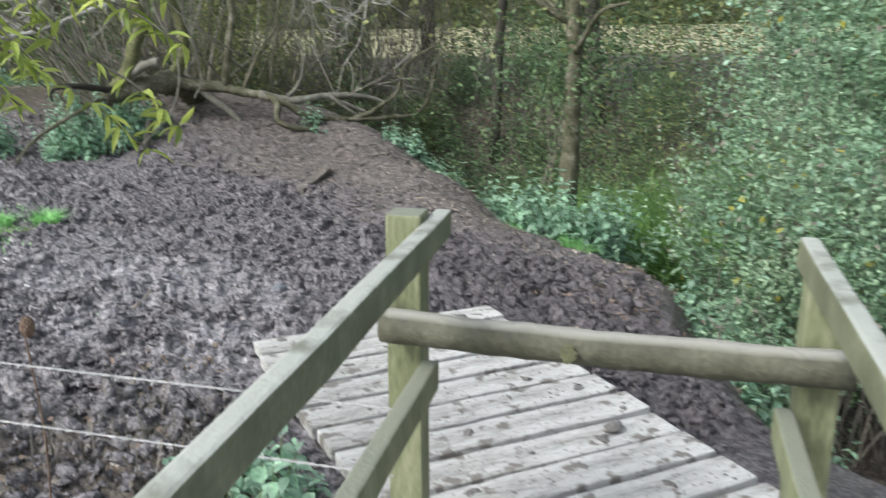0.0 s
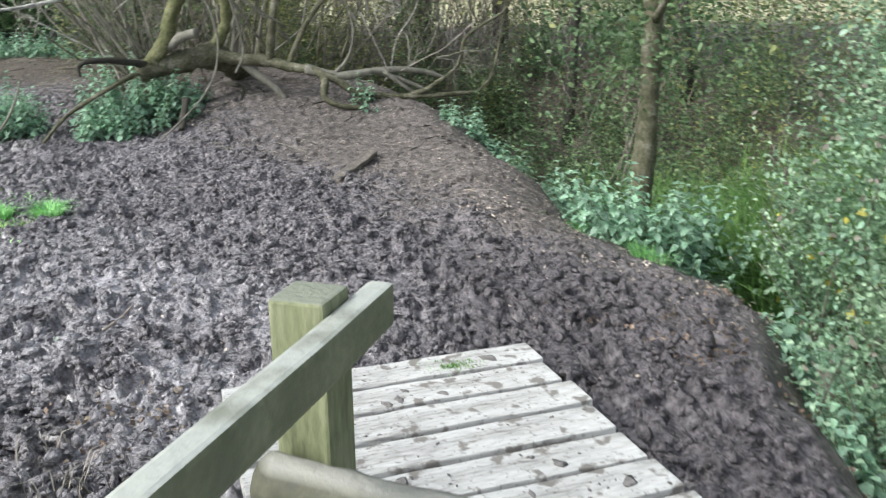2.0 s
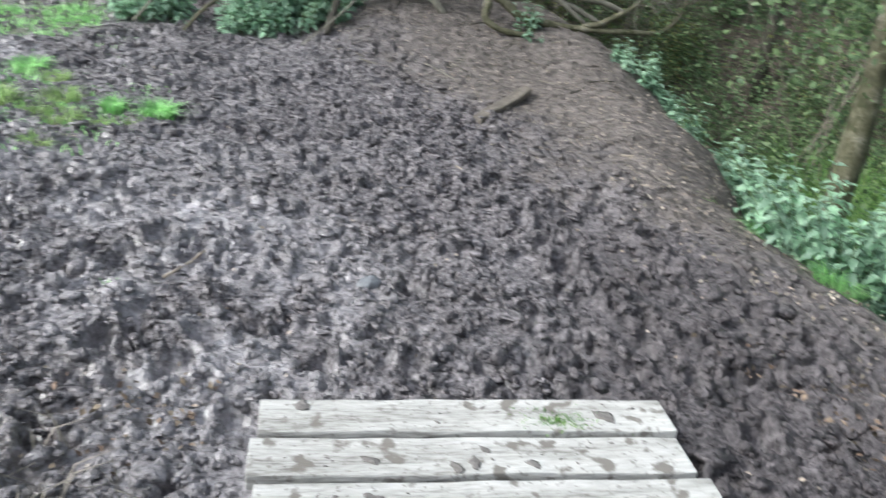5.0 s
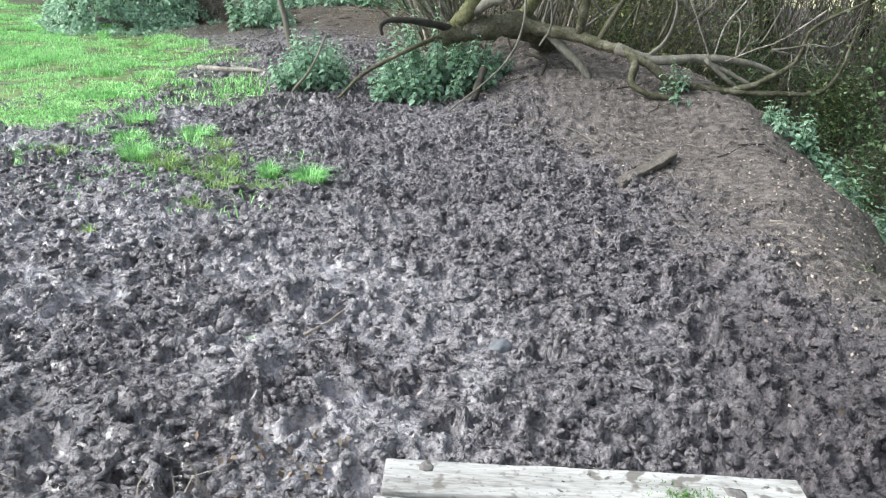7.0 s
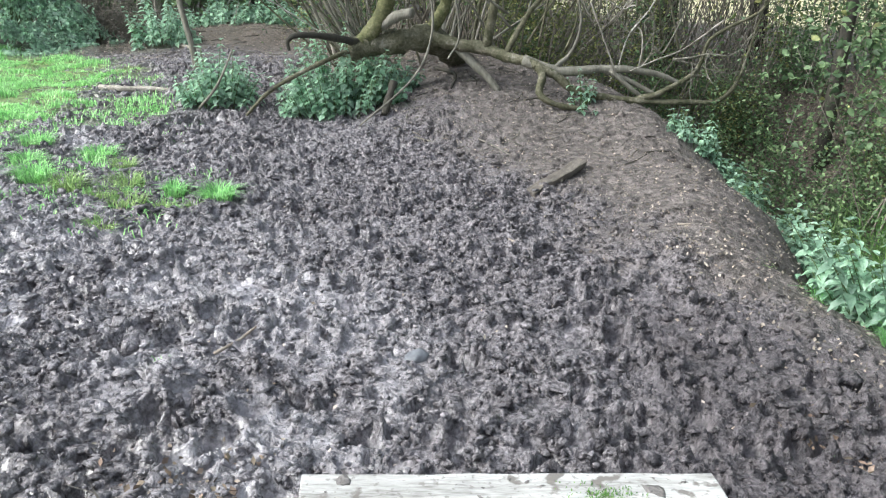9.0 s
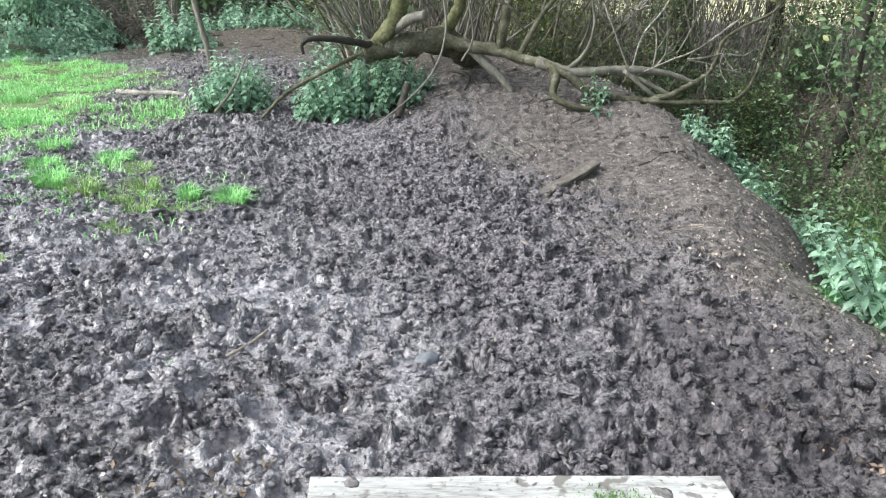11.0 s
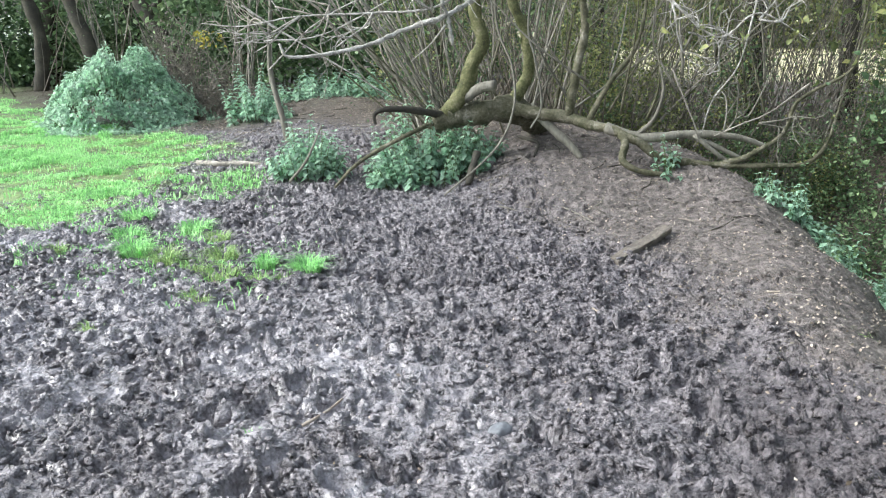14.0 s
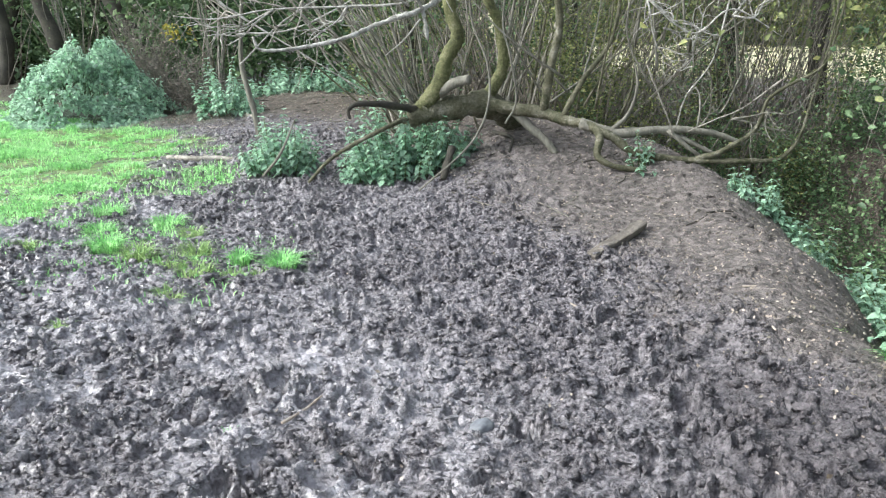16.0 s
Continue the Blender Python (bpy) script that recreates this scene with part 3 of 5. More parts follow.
def build_crumbs():
    rs = np.random.RandomState(8)
    p, wet, dry, pale, moist = CRUMBS
    bm = bmesh.new()
    bmesh.ops.create_icosphere(bm, subdivisions=1, radius=1)
    v0 = np.array([v.co for v in bm.verts])
    f0 = np.array([[v.index for v in f.verts] for f in bm.faces])
    bm.free()
    n = len(p)
    size = np.clip(rs.lognormal(-4.7, 0.6, n), 0.004, 0.036)
    v = v0[None] * np.clip(1 + 0.42 * rs.normal(size=(n, len(v0), 1)), 0.3, 1.9) * (size[:, None] * rs.uniform(0.45, 1.5, (n, 3)))[:, None] * (1, 1, 0.7)
    a = rs.uniform(0, 6.28, n)
    c, s = np.cos(a)[:, None], np.sin(a)[:, None]
    v = np.stack([v[..., 0] * c - v[..., 1] * s, v[..., 0] * s + v[..., 1] * c, v[..., 2]], -1) + p[:, None] - size[:, None, None] * (0, 0, 0.25)
    me = mesh_of("mud_crumbs", v.reshape(-1, 3), (np.arange(n)[:, None, None] * len(v0) + f0[None]).reshape(-1, 3), smooth=True)
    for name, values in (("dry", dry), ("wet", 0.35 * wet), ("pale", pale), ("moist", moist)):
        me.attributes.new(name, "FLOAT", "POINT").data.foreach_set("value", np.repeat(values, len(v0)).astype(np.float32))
    tagged(part("mud_crumbs", me, MUD), "loose dark crumbs of churned mud", "mud", kind="stuff")


build_crumbs()

# ---- landing of planks, with two bearers under it ----
boardwalk = thing("boardwalk", (0, 0, 0), "pale weathered plank landing smeared with mud", "boardwalk")
PITCH = 0.192
plank_meshes = [bevelled("plank", 1.2, PITCH - 0.030, 0.05, 0.006, 0.006, s, 9) for s in range(4)]
for n in range(11):
    rs = random.Random(n)
    part("plank", plank_meshes[n % 4], PLANK, boardwalk, m=pose(rs.uniform(-0.012, 0.012), -PITCH * (n + 0.5) + 0.01, -0.025 + rs.uniform(-0.004, 0.003), 0, rs.uniform(-0.3, 0.3), rs.uniform(-0.5, 0.5)))
bearer = bevelled("bearer", 0.09, 2.0, 0.1, 0.006)
for x in (-0.45, 0.45):
    part("bearer", bearer, TIMBER, boardwalk, m=pose(x, -1.05, -0.1))

# ---- footbridge behind the landing, turned to the left of it ----
TURN = -38.0
bridge = thing("footbridge", (-0.29, -2.30, 0), "narrow timber footbridge deck leading to the landing", "footbridge", rz=TURN)
board = bevelled("board", 1.0, 0.17, 0.045, 0.006, 0.005, 3, 7)
for n in range(16):
    part("board", board, PLANK, bridge, m=pose(0, -0.18 - 0.19 * n, -0.085))
beam = bevelled("beam", 0.1, 3.2, 0.14, 0.008)
for x in (-0.38, 0.38):
    part("beam", beam, TIMBER, bridge, m=pose(x, -1.65, -0.18))


def handrail(name, side, end, rail_at, post_top, label):
    """A square post with a top rail and a lower rail running back along the bridge; side: across the bridge, end: how far the rail runs on."""
    ob = thing(name, (-0.29, -2.30, 0), label, "handrail", "handrails of the footbridge", rz=TURN)
    inner = 1 if side < 0 else -1
    post = bevelled("post", 0.09, 0.09, 1.40, 0.006, 0.003, 1, 6)
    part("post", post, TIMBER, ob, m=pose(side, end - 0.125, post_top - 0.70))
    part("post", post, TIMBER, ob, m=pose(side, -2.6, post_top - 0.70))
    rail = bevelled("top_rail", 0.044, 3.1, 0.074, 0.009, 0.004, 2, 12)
    part("top_rail", rail, TIMBER_TOP, ob, "sawn rail with worn grey top, lit in its colour", m=pose(rail_at, end - 1.55, 0.93))
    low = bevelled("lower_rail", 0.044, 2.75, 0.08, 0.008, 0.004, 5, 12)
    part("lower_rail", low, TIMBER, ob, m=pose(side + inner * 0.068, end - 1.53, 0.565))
    return ob


handrail("timber_handrail", -0.54, 0.325, -0.472, 0.985, "green-stained sawn timber handrail with square post")
handrail("timber_handrail", 0.44, 0.23, 0.415, 0.892, "weathered timber handrail with pale worn end")
log_rail = thing("log_rail", (-0.29, -2.30, 0), "round unpeeled log fixed across the bridge end", "log rail", rz=TURN)
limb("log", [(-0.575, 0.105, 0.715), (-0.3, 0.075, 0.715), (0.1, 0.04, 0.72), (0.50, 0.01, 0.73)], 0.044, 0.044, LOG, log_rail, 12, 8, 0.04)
lichen = bmesh.new()
bmesh.ops.create_icosphere(lichen, subdivisions=3, radius=1)
for v in lichen.verts:
    s = 1 + 0.5 * noise.noise(v.co * 2.3)
    v.co = Vector((v.co.x * 0.017 * s, v.co.y * 0.0012, v.co.z * 0.022 * s))
me = bpy.data.meshes.new("lichen")
lichen.to_mesh(me)
lichen.free()
part("lichen", me, LICHEN, log_rail, "yellow-green lichen patch", m=pose(-0.11, 0.004, 0.716, -5, 0, -3))


# ---- plants ----
def nettle_clump(label, cx, cy, rx, ry, count, height, seed, mat=None, leaf=0.075, lean=(0, 0)):
    """A patch of upright stems with toothed leaves in crossed pairs, tallest in its middle."""
    rs = np.random.RandomState(seed)
    ob = thing("nettle_clump", (cx, cy, float(ground_level(cx, cy))), label, "nettles", "nettle clumps")
    z0 = ob.matrix_world.translation.z
    stems, B, Wy, N, L = [], [], [], [], []
    for _ in range(count):
        a, r = rs.uniform(0, 6.28), math.sqrt(rs.uniform(0, 1))
        x, y = rx * r * math.cos(a), ry * r * math.sin(a)
        h = height * (1 - 0.8 * r * r) * rs.uniform(0.6, 1.15) * (0.55 + 0.8 * float(lattice(np.array(cx + x) * 3.1, np.array(cy + y) * 3.1, seed)))
        b = np.array([x, y, float(ground_level(cx + x, cy + y)) - z0 - 0.01])
        tip = b + np.array([0.55 * h * r * math.cos(a) + 0.12 * rs.normal() * h + lean[0] * h, 0.55 * h * r * math.sin(a) + 0.12 * rs.normal() * h + lean[1] * h, h])
        mid = (b + tip) / 2 + np.array([0, 0, 0.05 * h])
        stems.append(tube([b, mid, tip], 0.004, 0.002, 4))
        nodes = max(4, int(h / 0.05))
        turn = rs.uniform(0, 3.14)
        for k in range(nodes):
            s = 0.08 + 0.92 * (k + 1) / nodes
            p = b * (1 - s) ** 2 + 2 * mid * s * (1 - s) + tip * s * s
            size = leaf * (0.45 + 0.75 * math.sin(math.pi * min(1, 0.25 + 0.72 * s))) * rs.uniform(0.8, 1.2)
            for side in (0, 1):
                t = turn + k * 1.57 + side * 3.14 + rs.normal() * 0.25
                d = -0.15 - 0.5 * rs.uniform() + (0.8 if k == nodes - 1 else 0)
                B.append(p)
                Wy.append((math.cos(t), math.sin(t), d))
                N.append((0.2 * rs.normal(), 0.2 * rs.normal(), 1))
                L.append(size)
    tagged(part("stalk_growth", tubes_mesh("stalk_growth", stems), STEM, ob), kind="stuff")
    L = np.array(L)
    tagged(part("foliage", leaves_mesh("foliage", np.array(B), np.array(Wy), np.array(N), L, L * 0.72), mat or NETTLE, ob), kind="stuff")
    return ob


nettle_clump("dense low green nettle clump below the fallen tree", -0.62, 6.1, 0.60, 0.32, 150, 0.62, 11)
nettle_clump("straggly green nettles beside the mud", -1.82, 6.35, 0.33, 0.28, 80, 0.68, 12)
nettle_clump("green nettles on the far bank", -3.15, 10.3, 0.4, 0.4, 50, 0.62, 13, leaf=0.09)


def leafy_mound(label, cx, cy, rx, ry, height, count, seed, leaf):
    """A heap of nettles and bramble: leaves hang over an uneven dome, with shoots standing out of it."""
    rs = np.random.RandomState(seed)
    ob = thing("nettle_mound", (cx, cy, float(ground_level(cx, cy))), label, "nettles")
    z0 = ob.matrix_world.translation.z
    a, r = rs.uniform(0, 6.28, count), np.sqrt(rs.uniform(0, 1.12, count)) * (0.9 + 0.2 * rs.uniform(size=count))
    reach = 0.72 + 0.5 * lattice(1.3 * np.cos(a) + 5, 1.3 * np.sin(a) + 5, seed) + 0.16 * lattice(4 * np.cos(a) + 9, 4 * np.sin(a) + 9, seed)
    px, py = rx * r * reach * np.cos(a), ry * r * reach * np.sin(a)
    lump = rolling(cx + px, cy + py, 3.4, seed)
    peak = 0.74 + 0.26 * np.exp(-((px - 0.25 * rx) / (0.6 * rx)) ** 2)
    top = height * peak * np.maximum(0, 1 - r ** 2.6) * (0.35 + 1.2 * lump)
    g = ground_level(cx + px, cy + py) - z0
    s = 1 - 0.35 * rs.uniform(0, 1, count) ** 2
    P = np.stack([px, py, g + 0.03 + top * s], -1)
    keep = rolling(cx + px * 1.5, cy + py * 1.5 + P[:, 2] * 1.6, 3.4, seed + 3) > 0.38
    P, a, r = P[keep], a[keep], r[keep]
    n = len(P)
    out = np.stack([np.cos(a) * r, np.sin(a) * r, 0.55 + 0 * r], -1)
    way = np.stack([np.cos(a), np.sin(a), -0.5 - 0.3 * r], -1) + 0.75 * rs.normal(size=(n, 3))
    L = leaf * rs.uniform(0.55, 1.25, n)
    tagged(part("foliage", leaves_mesh("foliage", P, way, out + 0.45 * rs.normal(size=(n, 3)), L, L * 0.68), LIT_NETTLE, ob), kind="stuff")
    shoots, tips = [], []
    for k in rs.choice(n, 150):
        b = P[k] * (0.85, 0.85, 0.3)
        t = P[k] * (1.04, 1.04, 1.0) + (0.05 * rs.normal(), 0.05 * rs.normal(), 0.06 + 0.12 * rs.uniform())
        shoots.append(tube(curve_through([b, (b + t) / 2 + (0, 0, 0.05), t], 3), 0.005, 0.002, 4))
        tips += [t - (0, 0, 0.03 * j) for j in range(5)]
    tagged(part("stalk_growth", tubes_mesh("stalk_growth", shoots), STEM, ob), kind="stuff")
    tips = np.array(tips)
    n = len(tips)
    L = 0.8 * leaf * rs.uniform(0.6, 1.2, n)
    tagged(part("shoot_foliage", leaves_mesh("shoot_foliage", tips, rs.normal(size=(n, 3)) - (0, 0, 0.2), rs.normal(size=(n, 3)) * 0.3 + (0, 0, 1), L, L * 0.6), LIT_NETTLE, ob), kind="stuff")
    return ob


leafy_mound("broad pale-green mound of nettles and bramble in the grass", -5.4, 10.95, 1.12, 1.05, 1.0, 21000, 14, 0.07)
nettle_clump("green nettles on the edge of the ditch", 2.26, 1.58, 0.28, 0.28, 250, 1.5, 15, leaf=0.085, lean=(-0.12, -0.1))
nettle_clump("tall green nettles at the foot of the ditch tree", 2.3, 1.8, 0.22, 0.16, 110, 1.5, 26, leaf=0.085, lean=(-0.03, -0.08))
nettle_clump("green nettles spilling into the ditch", 2.4, 1.1, 0.16, 0.22, 34, 0.55, 16, leaf=0.08, lean=(-0.1, -0.1))
nettle_clump("bright green nettles at the foot of the bramble bush", 2.32, -0.02, 0.26, 0.3, 100, 0.75, 24, leaf=0.085, lean=(-0.15, -0.1))
nettle_clump("green nettles at the foot of the bramble bush", 1.95, -0.75, 0.22, 0.4, 80, 0.6, 25, leaf=0.08, lean=(-0.15, 0))
nettle_clump("ivy and nettles on the bank top", 2.36, 5.1, 0.28, 0.2, 50, 0.34, 17, leaf=0.06)
nettle_clump("ivy and nettles below a low limb", 1.42, 5.42, 0.12, 0.1, 14, 0.30, 22, leaf=0.05)
nettle_clump("ivy and nettles on the bank top", 2.8, 5.35, 0.14, 0.14, 22, 0.42, 23, leaf=0.06)
nettle_clump("green nettles along the ditch", 2.72, 4.75, 0.2, 0.5, 80, 0.5, 18, leaf=0.1)
nettle_clump("green nettles along the ditch side", 2.86, 3.6, 0.22, 0.65, 90, 0.62, 19, leaf=0.09)
nettle_clump("fresh green nettles beside the plank landing", -0.92, -1.25, 0.22, 0.3, 40, 0.34, 20)
nettle_clump("dim green nettles under the trees", -2.4, 13.0, 1.5, 0.8, 150, 0.5, 21, leaf=0.10)


def thicket(name, label, boxes, seed, mat, size, canes=0, cane_mat=None, fill=1.0):
    """A tangle of arching canes and small leaves filling ellipsoids (x, y, z, rx, ry, rz, leaves)."""
    rs = np.random.RandomState(seed)
    x, y = boxes[0][:2]
    ob = thing(name, (x, y, float(ground_level(x, y))), label, name.replace("_", " "))
    o = np.array(ob.matrix_world.translation)
    P, stems = [], []
    for bx, by, bz, rx, ry, rz, n in boxes:
        n = int(n * fill)
        d = unit(rs.normal(size=(n, 3))) * (rs.uniform(0.35, 1.0, n) ** 0.5)[:, None] * (1 + 0.18 * rs.normal(size=(n, 1)))
        P.append(d * (rx, ry, rz) + (bx, by, bz) - o)
        for _ in range(canes):
            a = rs.uniform(0, 6.28)
            g = (bx + 0.6 * rx * rs.normal() * 0.6, by + 0.6 * ry * rs.normal() * 0.6)
            b = np.array([*g, float(ground_level(*g))]) - o
            t = np.array([bx + rx * math.cos(a), by + ry * math.sin(a), bz + rz * rs.uniform(-0.4, 0.9)]) - o
            m = (b + t) / 2 + (0, 0, 0.35 * rz * rs.uniform(0.2, 1.4))
            stems.append(tube(curve_through([b, m, t], 4), 0.006, 0.002, 4))
    P = np.vstack(P)
    keep = P[:, 2] + o[2] > ground_level(P[:, 0] + o[0], P[:, 1] + o[1])
    P = P[keep]
    P = P[0.6 * lattice(P[:, 0] * 3.3 + P[:, 2] * 2.6, P[:, 1] * 3.3 - P[:, 2] * 2.1, seed) + 0.4 * lattice(P[:, 0] * 9 + P[:, 2] * 5.6, P[:, 1] * 9 - P[:, 2] * 7.1, seed + 1) > 0.44]
    if stems:
        tagged(part("cane_tangle", tubes_mesh("cane_tangle", stems), cane_mat or CANE, ob), kind="stuff")
    tagged(part("foliage", pointed_leaves("foliage", P, rs, size), mat, ob), kind="stuff")
    return ob, P + o


bush, spots = thicket("bramble_bush", "large grey-green bramble bush with yellow leaves by the ditch",
    [(3.0, -0.2, 0.5, 1.05, 0.95, 0.9, 9500), (2.75, -0.9, 0.4, 0.95, 0.7, 0.9, 6500), (3.45, 0.15, 1.4, 1.0, 0.9, 0.8, 7500), (2.17, -0.62, -0.15, 0.52, 0.48, 0.4, 2600), (3.2, -1.2, 1.5, 1.0, 0.8, 0.9, 6400), (2.5, 0.28, 0.15, 0.45, 0.42, 0.55, 2800), (2.6, -0.3, 1.0, 0.4, 0.4, 0.35, 1300)],
    31, BRAMBLE, 0.031, 26, fill=3.0)
rs = np.random.RandomState(5)
tagged(part("yellow_foliage", small_leaves("yellow_foliage", spots[rs.choice(len(spots), 520)] - np.array(bush.matrix_world.translation), rs, 0.05), YELLOW, bush, "scattered yellowing leaves"), kind="stuff")
brown = spots[rs.choice(len(spots), 5200)] + rs.normal(size=(5200, 3)) * 0.06
brown = brown[rolling(brown[:, 0] + brown[:, 2], brown[:, 1] - brown[:, 2], 2.4, 63) > 0.47]
fresh = spots[rs.choice(len(spots), 9000)] + rs.normal(size=(9000, 3)) * 0.04
fresh = fresh[rolling(fresh[:, 0] - fresh[:, 2], fresh[:, 1] + fresh[:, 2], 1.9, 64) > 0.52]
tagged(part("pale_foliage", pointed_leaves("pale_foliage", fresh - np.array(bush.matrix_world.translation), rs, 0.040), NETTLE, bush, "paler broad leaves of climbers"), kind="stuff")
tagged(part("dead_foliage", small_leaves("dead_foliage", brown - np.array(bush.matrix_world.translation), rs, 0.04), CANE, bush, "withered brown leaves"), kind="stuff")
thicket("dead_bramble", "brown tangle of dead bramble canes", [(-4.3, 11.4, 0.3, 0.75, 0.5, 0.75, 1500), (-3.7, 11.2, 0.15, 0.6, 0.5, 0.4, 900), (-4.75, 11.9, 0.8, 0.5, 0.4, 0.8, 900)], 35, CANE, 0.04, 130)
thicket("bramble_spray", "small yellow-green leaves above the dead bramble", [(-4.15, 11.6, 1.1, 0.25, 0.2, 0.14, 130)], 36, YELLOW, 0.07, 4)


# ---- the leaning tree over the bank ----
def rooted(name, x, y, label, category, group=""):
    ob = thing(name, (x, y, float(ground_level(x, y))), label, category, group)
    return ob, -np.array(ob.matrix_world.translation)


fallen, off = rooted("fallen_tree", -0.1, 6.2, "leaning mossy tree with bare limbs sprawling over the bank", "tree")
T = lambda pts: np.asarray(pts, float) + off
limb("trunk", T([(-0.62, 6.0, 0.52), (-0.45, 6.02, 0.57), (-0.2, 6.08, 0.60), (0.05, 6.16, 0.64), (0.3, 6.45, 0.52), (0.5, 7.0, 0.3)]), 0.09, 0.13, BARK, fallen, 12, 7, 0.12, 1, "thick mossy bent trunk")
limb("limb", T([(-0.50, 6.0, 0.60), (-0.34, 6.0, 0.82), (-0.28, 6.0, 1.04), (-0.18, 6.0, 1.24), (-0.25, 6.0, 1.48), (-0.28, 6.0, 1.85), (-0.45, 6.1, 2.6), (-0.6, 6.2, 3.4)]), 0.078, 0.042, BARK_MOSS, fallen, 12, 7, 0.10, 2, "upright limb green with moss")
limb("limb", T([(0.02, 6.14, 0.66), (0.14, 6.18, 0.75), (0.25, 6.2, 1.0), (0.2, 6.2, 1.35), (0.07, 6.2, 1.7), (0.1, 6.3, 2.6)]), 0.07, 0.036, BARK_MOSS, fallen, 10, 7, 0.1, 3)
limb("limb", T([(-0.34, 6.0, 0.74), (-0.2, 5.92, 0.84), (-0.07, 5.85, 0.88)]), 0.05, 0.042, BARK_GREY, fallen, 10, 5, 0.1, 4, "broken stub of a limb")
limb("limb", T([(-0.05, 6.1, 0.70), (0.24, 6.05, 0.62), (0.58, 5.95, 0.585), (0.79, 5.8, 0.53), (0.99, 5.65, 0.5), (1.05, 5.55, 0.42), (1.02, 5.45, 0.27), (1.18, 5.4, 0.185), (1.43, 5.4, 0.16)]), 0.066, 0.020, BARK, fallen, 10, 7, 0.10, 5)
low_limb = limb("limb", T([(0.9, 5.7, 0.52), (1.2, 5.6, 0.45), (1.57, 5.6, 0.48), (1.85, 5.6, 0.48), (2.11, 5.6, 0.44), (2.32, 5.6, 0.36)]), 0.05, 0.018, BARK_GREY, fallen, 8, 7, 0.08, 6)
limb("limb", T([(1.0, 5.6, 0.48), (1.16, 5.56, 0.42), (1.35, 5.55, 0.29), (1.64, 5.55, 0.24), (2.0, 5.53, 0.22), (2.37, 5.5, 0.23), (2.61, 5.5, 0.25), (2.76, 5.5, 0.42), (2.84, 5.5, 0.76), (2.95, 5.5, 1.3), (3.0, 5.5, 1.8)]), 0.042, 0.004, BARK, fallen, 8, 7, 0.14, 7)
limb("limb", T([(1.9, 5.55, 0.24), (2.05, 5.52, 0.28), (2.17, 5.5, 0.35), (2.33, 5.5, 0.45), (2.41, 5.5, 0.56), (2.46, 5.5, 0.75), (2.61, 5.5, 0.87), (2.89, 5.5, 1.03), (2.97, 5.5, 1.25), (3.05, 5.5, 1.7)]), 0.028, 0.007, BARK, fallen, 8, 7, 0.14, 21)
limb("limb", T([(1.5, 5.6, 0.49), (1.75, 5.6, 0.42), (1.95, 5.57, 0.33), (2.1, 5.55, 0.26)]), 0.026, 0.018, BARK_GREY, fallen, 7, 6, 0.12, 22)
limb("limb", T([(1.15, 5.6, 0.47), (1.3, 5.6, 0.62), (1.36, 5.6, 0.85), (1.33, 5.62, 1.05)]), 0.022, 0.008, BARK_GREY, fallen, 6, 6, 0.14, 23)
limb("limb", T([(1.64, 5.58, 0.48), (1.82, 5.55, 0.34), (1.95, 5.55, 0.25)]), 0.022, 0.018, BARK_GREY, fallen, 6, 5, 0.08, 8)
limb("limb", T([(0.60, 5.93, 0.60), (0.65, 5.9, 1.01), (0.71, 5.9, 1.37), (0.66, 5.9, 1.9), (0.8, 6.0, 2.8)]), 0.045, 0.025, BARK, fallen, 8, 6, 0.08, 9)
limb("limb", T([(0.75, 5.82, 0.54), (0.95, 5.9, 0.9), (1.2, 6.0, 1.25), (1.3, 6.1, 1.9)]), 0.028, 0.014, BARK, fallen, 7, 6, 0.08, 10)
limb("limb", T([(-0.55, 6.0, 0.55), (-0.84, 5.8, 0.44), (-1.27, 5.75, 0.2), (-1.5, 5.7, -0.03)]), 0.026, 0.012, BARK, fallen, 8, 6, 0.1, 11)
limb("limb", T([(-0.55, 5.97, 0.60), (-0.83, 5.7, 0.67), (-1.04, 5.6, 0.68), (-1.12, 5.6, 0.63), (-1.11, 5.6, 0.55)]), 0.035, 0.012, BARK_DARK, fallen, 7, 6, 0.08, 12)
limb("root", T([(0.36, 6.05, 0.58), (0.48, 6.0, 0.46), (0.62, 5.92, 0.34), (0.72, 5.85, 0.22)]), 0.05, 0.03, BARK_GREY, fallen, 7, 5, 0.1, 20)
limb("hanging_vine", T([(-0.07, 5.9, 2.2), (-0.07, 5.9, 1.44), (0.07, 5.8, 1.05), (0.09, 5.7, 0.69), (-0.07, 5.6, 0.34), (-0.54, 5.5, -0.08)]), 0.012, 0.009, BARK_GREY, fallen, 6, 8, 0.1, 13)
limb("hanging_vine", T([(0.3, 6.1, 2.0), (0.22, 6.0, 1.4), (0.28, 5.9, 1.1), (0.35, 5.9, 0.7), (0.25, 5.8, 0.5)]), 0.012, 0.009, BARK_GREY, fallen, 6, 8, 0.1, 14)
limb("dead_branch", T([(-0.2, 5.9, 1.65), (-0.5, 5.2, 1.47), (-0.83, 5.1, 1.36), (-1.06, 5.0, 1.26), (-1.35, 4.9, 1.19), (-1.69, 4.8, 1.16), (-1.77, 4.8, 1.26)]), 0.024, 0.010, BARK_PALE, fallen, 8, 9, 0.30, 15, "bleached dead branch")
limb("dead_branch", T([(-0.25, 5.95, 1.9), (-0.52, 5.2, 1.62), (-0.48, 5.2, 1.45), (-0.44, 5.2, 1.24)]), 0.012, 0.018, BARK_PALE, fallen, 7, 9, 0.35, 16)
